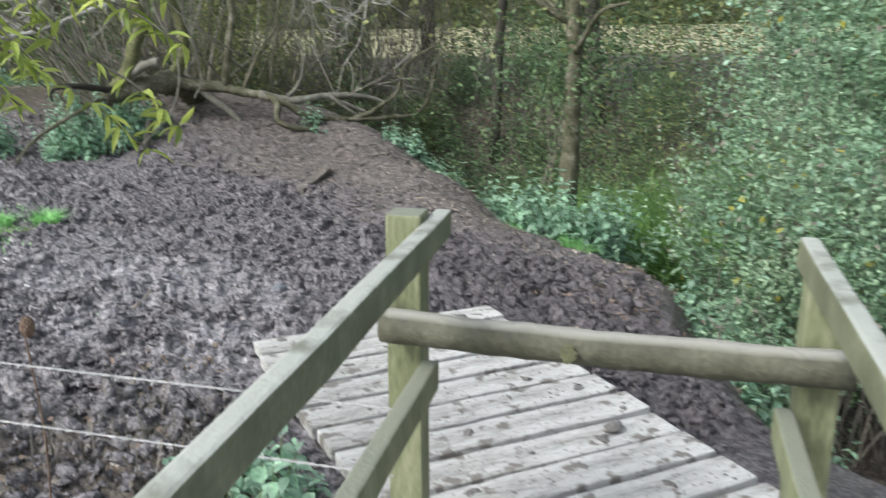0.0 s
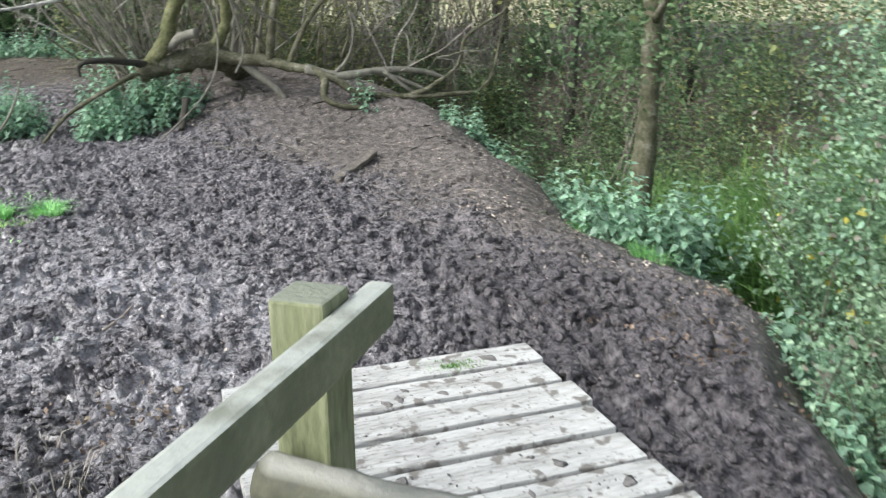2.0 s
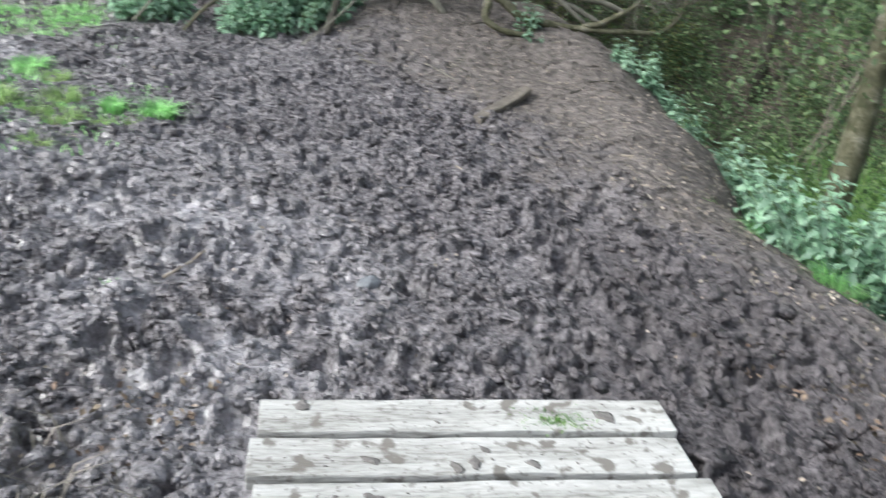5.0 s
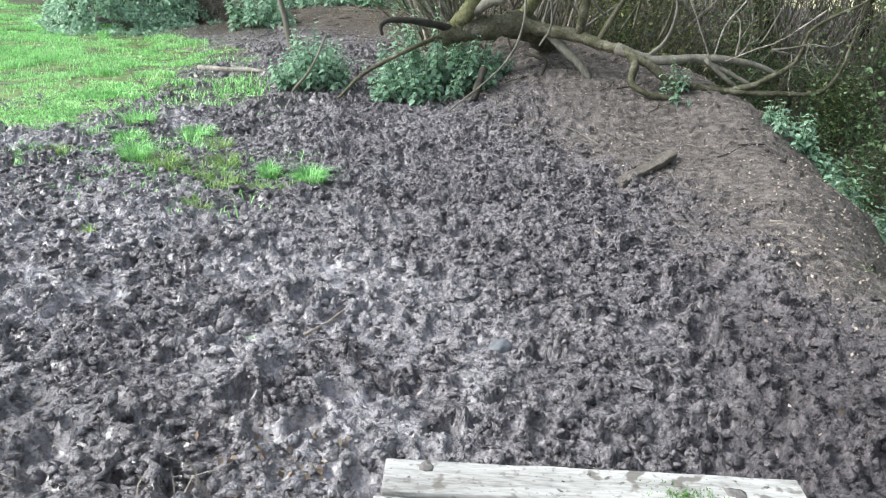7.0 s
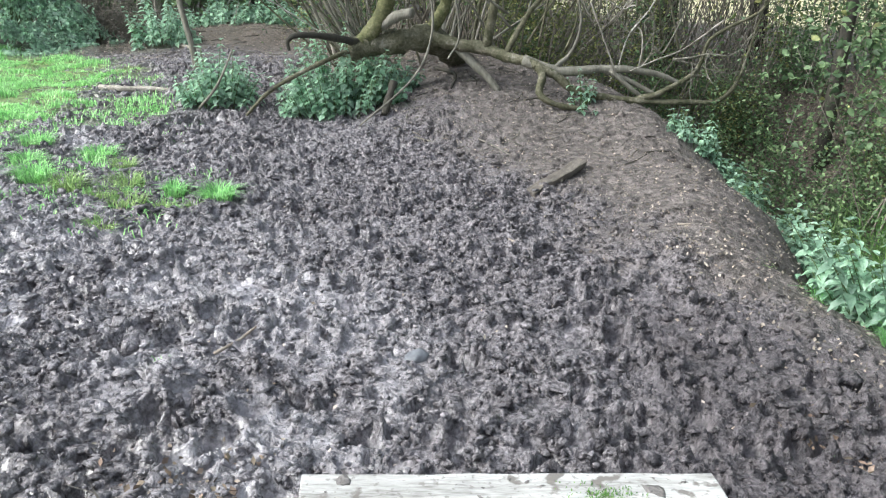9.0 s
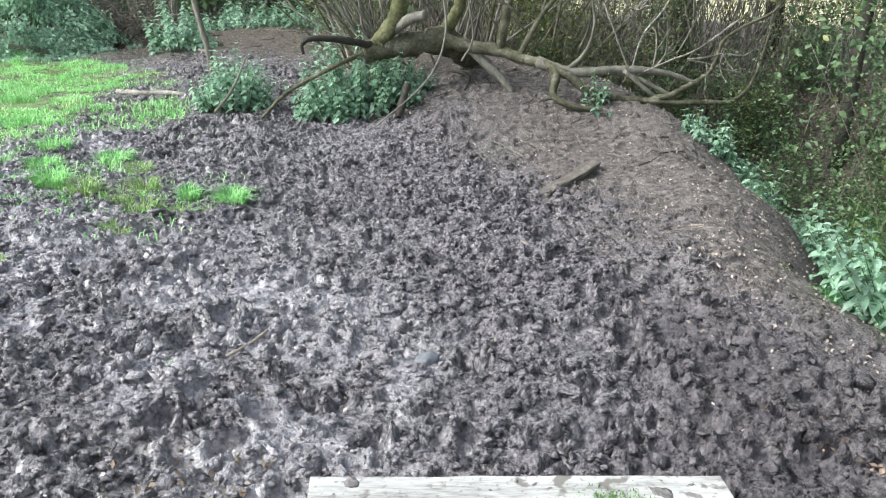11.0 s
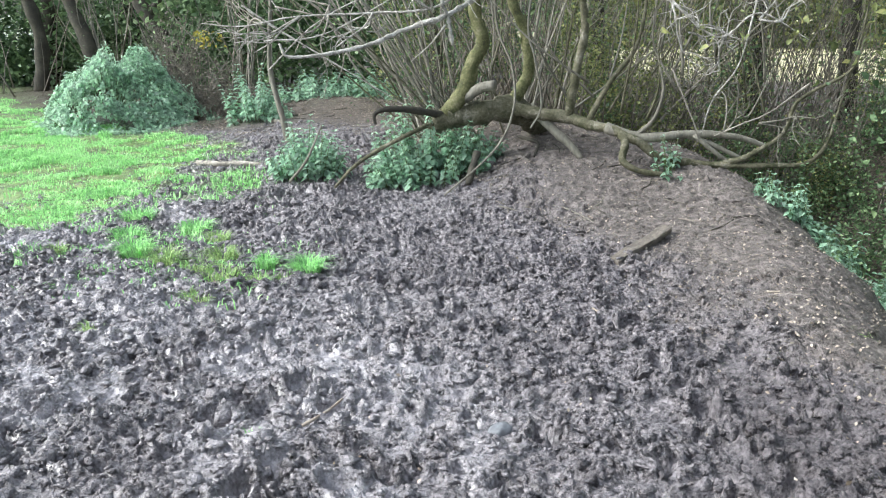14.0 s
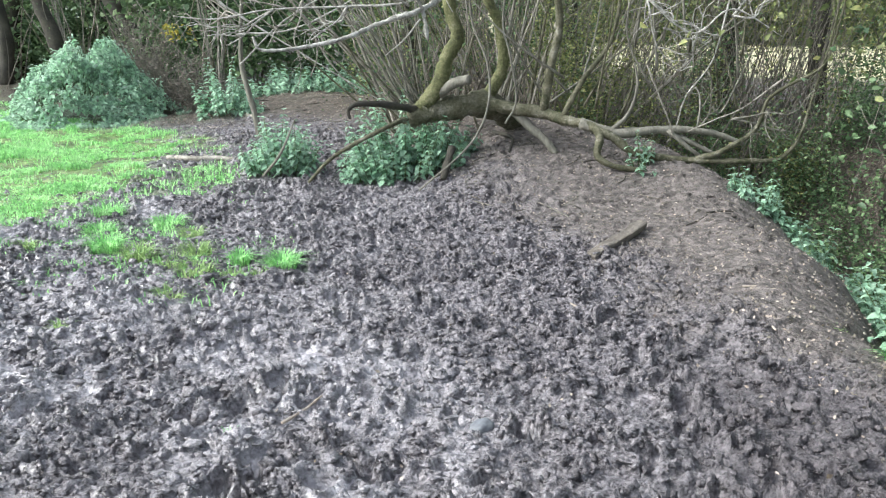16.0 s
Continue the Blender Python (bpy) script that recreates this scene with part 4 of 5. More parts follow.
left_limb = limb("dead_branch", T([(-0.25, 5.95, 1.8), (-0.58, 5.4, 1.54), (-1.1, 5.4, 1.49), (-1.72, 5.4, 1.46), (-2.19, 5.4, 1.38), (-2.52, 5.4, 1.4)]), 0.011, 0.004, BARK_PALE, fallen, 6, 8, 0.3, 17)
limb("dead_branch", T([(-0.5, 5.2, 1.40), (-0.62, 5.2, 1.25), (-0.78, 5.2, 1.11)]), 0.009, 0.005, BARK_PALE, fallen, 5, 5, 0.08, 18)


def twig_spray(parent, o, start, way, seed, count, length, mat):
    """A dead branch that forks and forks again into thin crooked twigs."""
    rs = np.random.RandomState(seed)
    grown = []
    def grow(p, d, L, r, depth):
        pts = [p]
        for _ in range(3):
            d = unit(d + 0.35 * rs.normal(size=3))
            p = p + d * L / 3
            pts.append(p)
        grown.append(tube(curve_through(pts, 3), r, r * 0.6, 5, 0.1, seed))
        if depth:
            for _ in range(3):
                grow(pts[rs.randint(1, 4)], unit(d + 0.8 * rs.normal(size=3)), L * 0.6, r * 0.6, depth - 1)
    for _ in range(count):
        grow(np.asarray(start, float) + o, unit(np.asarray(way, float) + 0.4 * rs.normal(size=3)), length, 0.009, 2)
    return tagged(part("twig_spray", tubes_mesh("twig_spray", grown), mat, parent), kind="stuff")


pale_limb = limb("dead_branch", T([(0.7, 5.9, 1.75), (1.0, 5.3, 1.7), (1.25, 5.0, 1.58), (1.45, 4.95, 1.4), (1.66, 4.95, 1.32), (1.9, 4.9, 1.5), (2.3, 4.9, 1.3)]), 0.013, 0.005, BARK_PALE, fallen, 6, 8, 0.3, 19)
twig_spray(pale_limb, off, (1.25, 5.0, 1.58), (0.5, -0.1, -0.25), 91, 2, 0.42, BARK_PALE)
twig_spray(pale_limb, off, (1.66, 4.95, 1.32), (0.1, 0, 0.3), 92, 2, 0.36, BARK_PALE)
twig_spray(pale_limb, off, (1.4, 5.0, 1.35), (-0.1, 0.1, -1), 93, 1, 0.4, BARK_PALE)
twig_spray(low_limb, off, (2.2, 5.6, 0.58), (0.7, 0, 0.4), 94, 2, 0.5, BARK_GREY)
twig_spray(low_limb, off, (1.9, 5.6, 0.48), (0.2, 0, 0.8), 95, 2, 0.5, BARK_GREY)
twig_spray(left_limb, off, (-1.7, 5.4, 1.46), (-0.6, 0, 0.1), 96, 2, 0.5, BARK_PALE)
twig_spray(left_limb, off, (-1.1, 5.4, 1.49), (-0.6, 0, -0.3), 97, 2, 0.45, BARK_PALE)


# long thin dead rods hanging across to the ground
for k, line in enumerate([[(-2.3, 5.9, 1.55), (-2.01, 5.9, 1.36), (-1.42, 5.9, 1.01), (-0.84, 5.9, 0.67)], [(-2.4, 5.95, 1.62), (-1.7, 5.9, 1.58), (-1.31, 5.9, 1.02), (-1.05, 5.95, 0.72)], [(-2.05, 5.7, 1.0), (-1.66, 5.7, 1.37), (-1.2, 5.75, 1.62), (-0.5, 5.9, 1.8)],
        [(-1.95, 5.6, 1.54), (-1.5, 5.65, 1.42), (-1.39, 5.7, 1.13), (-1.45, 5.7, 0.9)], [(-2.1, 5.8, 1.25), (-1.6, 5.8, 1.3), (-1.0, 5.8, 1.6), (-0.4, 5.9, 2.0)], [(1.36, 5.3, 1.05), (1.5, 5.3, 0.75), (1.62, 5.35, 0.5), (1.6, 5.4, 0.4)], [(2.0, 5.3, 1.6), (1.9, 5.3, 1.1), (1.72, 5.35, 0.8), (1.66, 5.4, 0.5)], [(2.5, 5.3, 0.95), (2.2, 5.35, 0.7), (2.0, 5.4, 0.6), (1.8, 5.5, 0.48)]]):
    limb("dead_branch", T(line), 0.011 if k < 2 else 0.008, 0.005, BARK_WORN if k % 2 else BARK_PALE, fallen, 6, 8, 0.25, 120 + k)
twig_spray(left_limb, off, (-0.6, 5.3, 1.5), (-0.9, 0, 0.25), 98, 3, 0.6, BARK_PALE)
twig_spray(left_limb, off, (-2.0, 5.4, 1.4), (-0.8, 0, -0.1), 99, 2, 0.5, BARK_WORN)
twig_spray(left_limb, off, (-1.5, 5.7, 1.55), (-0.5, 0, -0.4), 100, 3, 0.55, BARK_WORN)
twig_spray(pale_limb, off, (1.1, 5.2, 1.65), (0.2, 0, 0.1), 101, 2, 0.45, BARK_PALE)
twig_spray(pale_limb, off, (2.0, 5.2, 1.45), (0.7, 0, 0.1), 102, 2, 0.5, BARK_PALE)

rs = np.random.RandomState(17)
for k in range(22):
    p = np.array((rs.uniform(0.3, 2.6), rs.uniform(5.6, 6.4), rs.uniform(0.5, 1.2)))
    e = p + (rs.normal() * 0.5, rs.normal() * 0.2, rs.uniform(0.5, 1.3))
    limb("twig", T([p, (p + e) / 2 + rs.normal(size=3) * 0.1, e]), 0.012, 0.004, BARK_GREY if k % 2 else BARK, fallen, 5, 5, 0.1, 30 + k)


def coppice(x, y, count, height, lean, spread, seed, label, mat=None, leafy=None):
    """Many slim rods rising and fanning from one stool."""
    rs = np.random.RandomState(seed)
    ob, o = rooted("coppiced_shrub", x, y, label, "shrub", "coppiced shrubs")
    for k in range(count):
        b = np.array([rs.normal() * 0.16, rs.normal() * 0.12, -0.02])
        h = height * rs.uniform(0.7, 1.2)
        d = np.array([lean[0] + spread * rs.normal(), lean[1] + 0.6 * spread * rs.normal(), 1.0])
        e = b + d * h
        m = b + d * h * 0.45 + np.array([0.10 * rs.normal(), 0.06 * rs.normal(), 0.06]) * h
        limb("rod", [b, (b + m) / 2 + 0.02 * rs.normal(size=3), m, (m + e) / 2, e], rs.uniform(0.006, 0.012) + 0.017 * rs.uniform() ** 3, 0.005, mat or (BARK_GREY, BARK_WORN, BARK, BARK_GREY)[k % 4], ob, 6, 5, 0.08, seed + k)
    n = 22 * count
    s = rs.uniform(0.15, 1.0, n)[:, None]
    at = np.array([lean[0], lean[1], 1.0]) * s * height + rs.normal(size=(n, 3)) * (1.1 * spread * height, 0.7 * spread * height, 0.1) * s
    at = at[at[:, 2] > 0.25]
    tagged(part("foliage", small_leaves("foliage", at, rs, 0.045), leafy or BRAMBLE_DIM, ob), kind="stuff")
    return ob


coppice(-0.35, 6.75, 46, 2.6, (-0.46, 0.05), 0.36, 201, "shrub of many slim grey rods behind the leaning tree")
coppice(0.35, 7.1, 12, 2.6, (0.1, 0.1), 0.38, 202, "shrub of slim upright rods on the bank")
coppice(-3.85, 13.0, 20, 2.8, (0.0, 0.0), 0.28, 203, "dark shrub of many stems under the trees")
coppice(1.3, 7.6, 12, 2.6, (0.15, 0.0), 0.45, 204, "shrub of slim upright rods on the bank")
coppice(-6.9, 15.0, 14, 3.0, (-0.1, 0.0), 0.25, 205, "dark shrub of many stems under the trees")
sapling, off = rooted("sapling", -2.38, 8.3, "thin bare crooked sapling by the nettles", "sapling")
limb("stem", np.array([(-2.38, 8.3, -0.02), (-2.45, 8.33, 0.3), (-2.58, 8.4, 0.8), (-2.58, 8.4, 1.2), (-2.55, 8.4, 1.9), (-2.7, 8.4, 3.0)]) + off, 0.04, 0.015, BARK_GREY, sapling, 8, 6, 0.08, 3)
limb("branch", np.array([(-2.58, 8.4, 1.2), (-2.75, 8.35, 1.45), (-3.0, 8.3, 1.8)]) + off, 0.018, 0.007, BARK_GREY, sapling, 6, 5, 0.08, 4)


# ---- woodland behind ----
def woodland_tree(x, y, height, r, seed, lean=0.1, mat=None, crown=0, crown_mat=None, spread=0.9, label="slender woodland tree with dark trunk"):
    rs = np.random.RandomState(seed)
    ob, o = rooted("tree", x, y, label, "tree", "woodland trees")
    dx, dy = lean * rs.normal(), lean * rs.normal()
    pts = [(0, 0, -0.06)] + [(dx * k * height / 5 + 0.05 * rs.normal(), dy * k * height / 5 + 0.05 * rs.normal(), height * k / 4) for k in range(1, 5)]
    limb("trunk", pts, r, r * 0.45, mat or BARK_DARK, ob, 9, 5, 0.06, seed)
    line = curve_through(pts, 5)
    tips = []
    for k in range(6):
        p = line[int(len(line) * rs.uniform(0.45, 0.92))]
        a = rs.uniform(0, 6.28)
        e = p + np.array([math.cos(a), math.sin(a), rs.uniform(0.1, 0.9)]) * height * 0.26
        limb("limb", [p, (p + e) / 2 + (0, 0, 0.12), e], r * 0.35, r * 0.1, mat or BARK_DARK, ob, 6, 4, 0.05, seed + k)
        tips.append(e)
    if crown:
        at = np.array(tips)[rs.randint(0, len(tips), crown)] + rs.normal(size=(crown, 3)) * (spread, spread, 0.7 * spread)
        at = at[at[:, 2] > 0.6]
        tagged(part("crown", (small_leaves if crown > 1000 else pointed_leaves)("crown", at, rs, 0.075 if crown > 1000 else 0.05), crown_mat or OLIVE, ob), kind="stuff")
    return ob


ditch_tree = woodland_tree(2.36, 2.05, 4.2, 0.085, 41, 0.01, BARK, 700, OLIVE, 0.45, "slim grey-brown tree standing by the ditch")
rs = np.random.RandomState(43)
tagged(part("foliage", pointed_leaves("foliage", rs.normal(size=(1500, 3)) * (0.34, 0.3, 0.22) + (0.05, 0.1, 2.0), rs, 0.044), BRAMBLE_DIM, ditch_tree), kind="stuff")
# big right-hand crowns stand above view, added to cut sky over the ditch
for n, (x, y, h, r, c) in enumerate([(3.3, 9.4, 7, 0.14, 2200), (4.2, 8.6, 7, 0.12, 2200), (1.4, 9.6, 6.5, 0.10, 1500), (-0.6, 10.5, 6.5, 0.09, 1200), (-4.9, 17.0, 8, 0.16, 1800), (-7.6, 18.5, 8, 0.2, 1800), (-9.4, 18.0, 8, 0.18, 1800), (-2.6, 15.5, 7.5, 0.12, 1800), (5.3, 5.8, 6, 0.10, 2200), (6.3, 8.0, 7, 0.12, 2200), (6.2, 3.9, 6, 0.08, 4500), (5.6, 1.6, 7, 0.10, 6000), (7.5, 5.0, 8, 0.12, 5000), (5.0, -1.6, 7, 0.11, 6000), (4.1, 6.4, 6.5, 0.07, 6500)]):
    woodland_tree(x, y, h, r, 60 + n, 0.08, crown=c, spread=0.8 if c < 4000 else 1.1)

# thick leaning trunks beyond the mound
for n, line in enumerate([[(-7.2, 15.0, -0.1), (-7.3, 15.0, 0.8), (-7.75, 15.1, 2.0), (-8.3, 15.2, 4.2)], [(-5.1, 14.2, -0.1), (-5.35, 14.2, 0.7), (-6.0, 14.3, 1.6), (-7.0, 14.5, 3.6)], [(-9.0, 16.5, -0.1), (-8.9, 16.5, 1.0), (-9.2, 16.5, 2.4), (-9.0, 16.6, 4.5)]]):
    old, o = rooted("tree", line[0][0], line[0][1], "old tree with a thick leaning dark trunk", "tree", "woodland trees")
    limb("trunk", np.array(line) + (0, 0, 0.02) - np.array(line[0]) - (0, 0, 0.08), 0.16, 0.09, BARK_DARK, old, 12, 7, 0.12, 140 + n)
    top = np.array(line[2]) - np.array(line[0])
    limb("limb", [top * 0.9, top + (0.5, 0, 0.5), top + (0.9, 0.1, 1.5)], 0.08, 0.04, BARK_DARK, old, 8, 6, 0.1, 150 + n)

# brushwood, leaves and ditch plants nobody could count
rs = np.random.RandomState(77)


def brush(count, xr, yr, hr, seed, thick=(0.004, 0.012)):
    r = np.random.RandomState(seed)
    out = []
    for _ in range(count):
        x, y = r.uniform(*xr), r.uniform(*yr)
        z, h = float(ground_level(x, y)), r.uniform(*hr)
        dx = float(np.clip(r.normal(), -1.2, 1.2)) * 0.4 * h
        t = (x + (abs(dx) if x < 3.6 and y < 8 else dx), y + float(np.clip(r.normal(), -1, 1)) * 0.3 * h, z + h)
        out.append(tube(curve_through([(x, y, z), ((x + t[0]) / 2 + r.normal() * 0.12, (y + t[1]) / 2, z + h * 0.55), t], 3), r.uniform(*thick), 0.002, 4))
    return out


stems = brush(420, (0.6, 4.2), (6.9, 9.5), (0.6, 2.8), 4, (0.003, 0.010)) + brush(300, (-0.8, 3.5), (8.0, 11.0), (1.2, 3.6), 1) + brush(170, (3.2, 8.0), (3.5, 11.0), (1.0, 3.4), 2) + brush(110, (-10, -1.5), (15, 20), (1.0, 3.6), 3, (0.008, 0.025))
tagged(part("brush_stems", tubes_mesh("brush_stems", stems), CANE), "tangled bare brown brushwood stems", "brushwood", kind="stuff")


def scatter(n, xr, yr, zs, seed, clump=5.0):
    r = np.random.RandomState(seed)
    x, y = r.uniform(*xr, n), r.uniform(*yr, n)
    z = ground_level(x, y) + r.gamma(2.0, zs, n)
    keep = r.uniform(size=n) < step(0.40, 0.62, rolling(x * 1.3 + 0.7 * z, y + 0.5 * z, 1.6, seed))
    # a gap in the wood lets the pale field show through
    gap = np.abs(x - 4.1 - 0.37 * (y - 9.5)) < 1.15 * rolling(x, y + z, 2.4, 23)
    keep &= ~(gap & (y > 6.6) & (z > 0.1 + 0.4 * rolling(x, y, 3.0, 29)) & (r.uniform(size=n) < 0.8))
    airy = np.exp(-((x - 3.6 - 0.37 * (y - 9.5)) / 2.0) ** 2) * step(6.2, 7.0, y) * step(0.3, 0.8, z)
    keep &= r.uniform(size=n) > 0.35 * airy * step(0.35, 0.6, rolling(x + 0.6 * z, y + 1.4 * z, 2.8, 37))
    return np.stack([x, y, z], -1)[keep]


c = np.vstack([scatter(65000, (-1.5, 4.0), (8.6, 12.5), 0.9, 301), scatter(50000, (3.8, 9.0), (2.5, 12.0), 0.8, 302), scatter(60000, (0.7, 4.0), (6.7, 9.5), 0.5, 311), scatter(60000, (4.6, 9.5), (3.5, 10.5), 1.0, 317)])
tagged(part("brush_leaves", small_leaves("brush_leaves", c, rs, 0.04), OLIVE), "thin olive and brown leaves in the brushwood", "leaves", kind="stuff")
c = np.vstack([scatter(40000, (2.5, 5.0), (2.4, 9.0), 0.2, 304), scatter(3000, (2.4, 4.2), (-0.5, 3.0), 0.15, 305), scatter(90000, (3.0, 6.5), (1.8, 7.5), 0.22, 316, 2.0)])
tagged(part("ditch_leaves", small_leaves("ditch_leaves", c, rs, 0.042), BRAMBLE_DIM), "dim green plants filling the ditch", "leaves", kind="stuff")

c = np.vstack([scatter(30000, (4.0, 7.5), (2.0, 9.0), 0.9, 307), scatter(12000, (-2.0, 3.0), (9.5, 13.0), 1.2, 308), scatter(36000, (1.0, 4.0), (6.8, 10.0), 0.5, 312), scatter(14000, (3.5, 10.0), (6.5, 14.0), 1.1, 313)])
tagged(part("wood_leaves", small_leaves("wood_leaves", c, rs, 0.045), BRAMBLE_DIM), "green leaves of undergrowth in the wood", "leaves", kind="stuff")

c = np.vstack([scatter(80000, (-18, 0.0), (17, 23), 1.5, 306), scatter(46000, (-6, 2.5), (13.5, 17), 1.2, 309), scatter(45000, (-17, -6.5), (17.5, 20), 0.4, 314), scatter(25000, (-18, -6.5), (19, 22), 0.8, 315)])
tagged(part("far_hedge", small_leaves("far_hedge", c, rs, 0.15), BRAMBLE_DIM), "dark green hedge and undergrowth behind the wood", "hedge", kind="stuff")
far = np.random.RandomState(55)
x, y = far.uniform(4, 60, 26000), far.uniform(42, 50, 26000)
c = np.stack([x, y, ground_level(x, y) + far.uniform(0, 1, 26000) ** 1.4 * (2.0 + 4.5 * rolling(x, y, 0.25, 78))], -1)
tagged(part("field_hedge", small_leaves("field_hedge", c, far, 0.55), OLIVE), "far hedge beyond the pale field", "hedge", kind="stuff")
# leaf crown added above view, unseen, to shade the ground behind the tree
c = rs.normal(size=(9000, 3)) * (1.9, 1.3, 0.8) + (0.6, 7.8, 4.0)
c = c[(c[:, 2] > 2.4) & (c[:, 1] > 5.8)]
tagged(part("crown", small_leaves("crown", c - np.array(fallen.matrix_world.translation), rs, 0.08), OLIVE, fallen), kind="stuff")

# ---- grass ----
rs = np.random.RandomState(9)
n = 400000
x, y = rs.uniform(-11, -2.2, n), rs.uniform(3.6, 15, n)
k = (rs.uniform(size=n) < in_turf(x, y) * (0.04 + 0.96 * step(0.42, 0.60, rolling(x, y, 3.2, 44)))) & (x > -2.4 - 0.62 * y)
x, y = x[k], y[k]
# sparse blades spreading into the mud
fx, fy = rs.uniform(-4.2, -1.3, 26000), rs.uniform(2.4, 6.4, 26000)
f = rs.uniform(size=26000) < 0.5 * step(0.52, 0.68, rolling(fx, fy, 2.6, 58)) * step(0.6, -0.4, fx + 2.2) + 0.75 * np.exp(-((fx + 2.0) / 0.5) ** 2 - ((fy - 3.35) / 0.5) ** 2) * step(0.35, 0.55, rolling(fx, fy, 5.0, 59))
x, y = np.concatenate([x, fx[f]]), np.concatenate([y, fy[f]])
g = np.stack([x, y, ground_level(x, y) - 0.005], -1)
tall = 0.018 + 0.12 * rolling(x, y, 3.0, 47) ** 2
tagged(part("grass", blades_mesh("grass", g, tall * rs.uniform(0.6, 1.3, len(x)), np.full(len(x), 0.0046), rs, 1.1), GRASS), "short bright green grass beside the mud", "grass", kind="stuff")


def tuft(x, y, r, count, h, seed, mat, label):
    rs = np.random.RandomState(seed)
    ob, o = rooted("grass_tuft", x, y, label, "grass tuft", "grass tufts in the mud")
    a, q = rs.uniform(0, 6.28, count), r * np.sqrt(rs.uniform(0, 1, count))
    px, py = q * np.cos(a), q * np.sin(a)
    b = np.stack([px, py, ground_level(x + px, y + py) + o[2] - 0.005], -1)
    tagged(part("foliage", blades_mesh("foliage", b, h * rs.uniform(0.5, 1.2, count), np.full(count, 0.003), rs, 1.1, a), mat, ob), kind="stuff")


# one kind of tuft bright, the other straw-tinged
BRIGHT, DULL = "bright green grass tuft rising from the mud", "dull straw-tinged grass tuft in the mud"
for n, (x, y, r, c, h, dull) in enumerate([(-2.53, 3.5, 0.11, 420, 0.19, 0), (-2.26, 3.3, 0.10, 380, 0.17, 1), (-2.02, 3.2, 0.12, 300, 0.12, 1), (-1.85, 3.05, 0.12, 260, 0.11, 1), (-1.62, 3.3, 0.07, 260, 0.14, 0), (-1.33, 3.15, 0.09, 460, 0.17, 0), (-2.34, 4.25, 0.13, 420, 0.14, 0), (-1.95, 3.5, 0.12, 300, 0.13, 1), (-2.27, 2.05, 0.05, 70, 0.08, 1), (-1.18, 0.87, 0.03, 40, 0.06, 0), (-1.86, 2.6, 0.10, 160, 0.09, 1), (-2.75, 4.0, 0.12, 360, 0.14, 0), (-1.6, 2.95, 0.07, 140, 0.09, 1), (-3.1, 3.6, 0.08, 160, 0.09, 1), (-1.45, 3.0, 0.05, 90, 0.08, 1), (-2.9, 4.6, 0.14, 380, 0.15, 0), (-2.1, 3.95, 0.10, 200, 0.11, 1), (1.78, 2.2, 0.14, 120, 0.03, 1), (1.86, 1.75, 0.10, 200, 0.14, 0), (1.9, 1.15, 0.12, 200, 0.16, 0)]):
    tuft(x, y, 0.85 * r, int(0.8 * c), 0.78 * h, 500 + n, DULL_GRASS if dull else GRASS, DULL if dull else BRIGHT)
sed = np.random.RandomState(12)
n = 12000
x, y = sed.normal(3.35, 0.4, n), sed.normal(2.0, 0.7, n)
x[9000:], y[9000:] = x[9000:] + 0.5, y[9000:] + 1.1
k = x > bank_edge(y) + 0.75
x, y = x[k], y[k]
n = len(x)
g = np.stack([x, y, ground_level(x, y)], -1)
tagged(part("sedge", blades_mesh("sedge", g, sed.uniform(0.4, 1.15, n), np.full(n, 0.007), sed, 0.8), SEDGE), "long arching green sedge in the ditch", "sedge", kind="stuff")

# ---- things lying on the ground ----
def lying(name, points, r0, r1, mat, label, category, seed=0, sides=7, lift=0.0):
    pts = np.array([(x, y, float(ground_level(x, y)) + r0 * 0.5 + lift + (z[0] if z else 0)) for x, y, *z in points])
    o = pts.mean(axis=0)
    v, q, c = tube(curve_through(pts - o, 5), r0, r1, sides, 0.14, seed)
    ob = part(name, mesh_of(name, v, np.vstack([q[:, [0, 1, 2]], q[:, [0, 2, 3]], c]), smooth=True), mat)
    ob.matrix_world = pose(*o)
    return tagged(ob, label, category, "sticks on the ground" if name == "stick" else "")


lying("fallen_branch", [(-3.12, 7.08), (-2.85, 6.95), (-2.6, 6.93), (-2.3, 6.83)], 0.034, 0.024, BARK_WORN, "pale barkless branch lying at the grass edge", "branch", 1, 8, 0.02)
lying("fallen_branch", [(-2.95, 10.1), (-2.7, 9.8)], 0.035, 0.02, BARK_WORN, "short pale branch lying on the bare soil", "branch", 2)
slab = tagged(part("wood_slab", bevelled("wood_slab", 0.075, 1.0, 0.07, 0.012, 0.03, 4, 8), SPLIT_WOOD), "brown half-buried slab of split wood", "wood")
slab.matrix_world = pose(0.89, 3.82, float(ground_level(0.89, 3.82)) + 0.025, 1.5, 14, -33)
fork = lying("fallen_branch", [(-3.0, 7.0), (-3.12, 7.2), (-3.3, 7.3)], 0.018, 0.010, BARK_WORN, "pale forked end of a fallen branch", "branch", 51, 6)
lying("stick", [(0.35, 4.95), (0.5, 4.85), (0.68, 4.5), (0.78, 4.2)], 0.006, 0.004, BARK_GREY, "thin curved pale stick on the soil", "stick", 4)
lying("stick", [(0.36, 2.5), (0.42, 2.38), (0.46, 2.3)], 0.008, 0.006, LITTER, "short pale stick on the mud", "stick", 5)
lying("stick", [(0.38, 2.36), (0.46, 2.42), (0.54, 2.43)], 0.008, 0.005, LITTER, "short pale stick on the mud", "stick", 6)
lying("stick", [(1.42, 2.68), (1.6, 2.67)], 0.008, 0.006, LITTER, "whitish stick on the trodden path", "stick", 7)
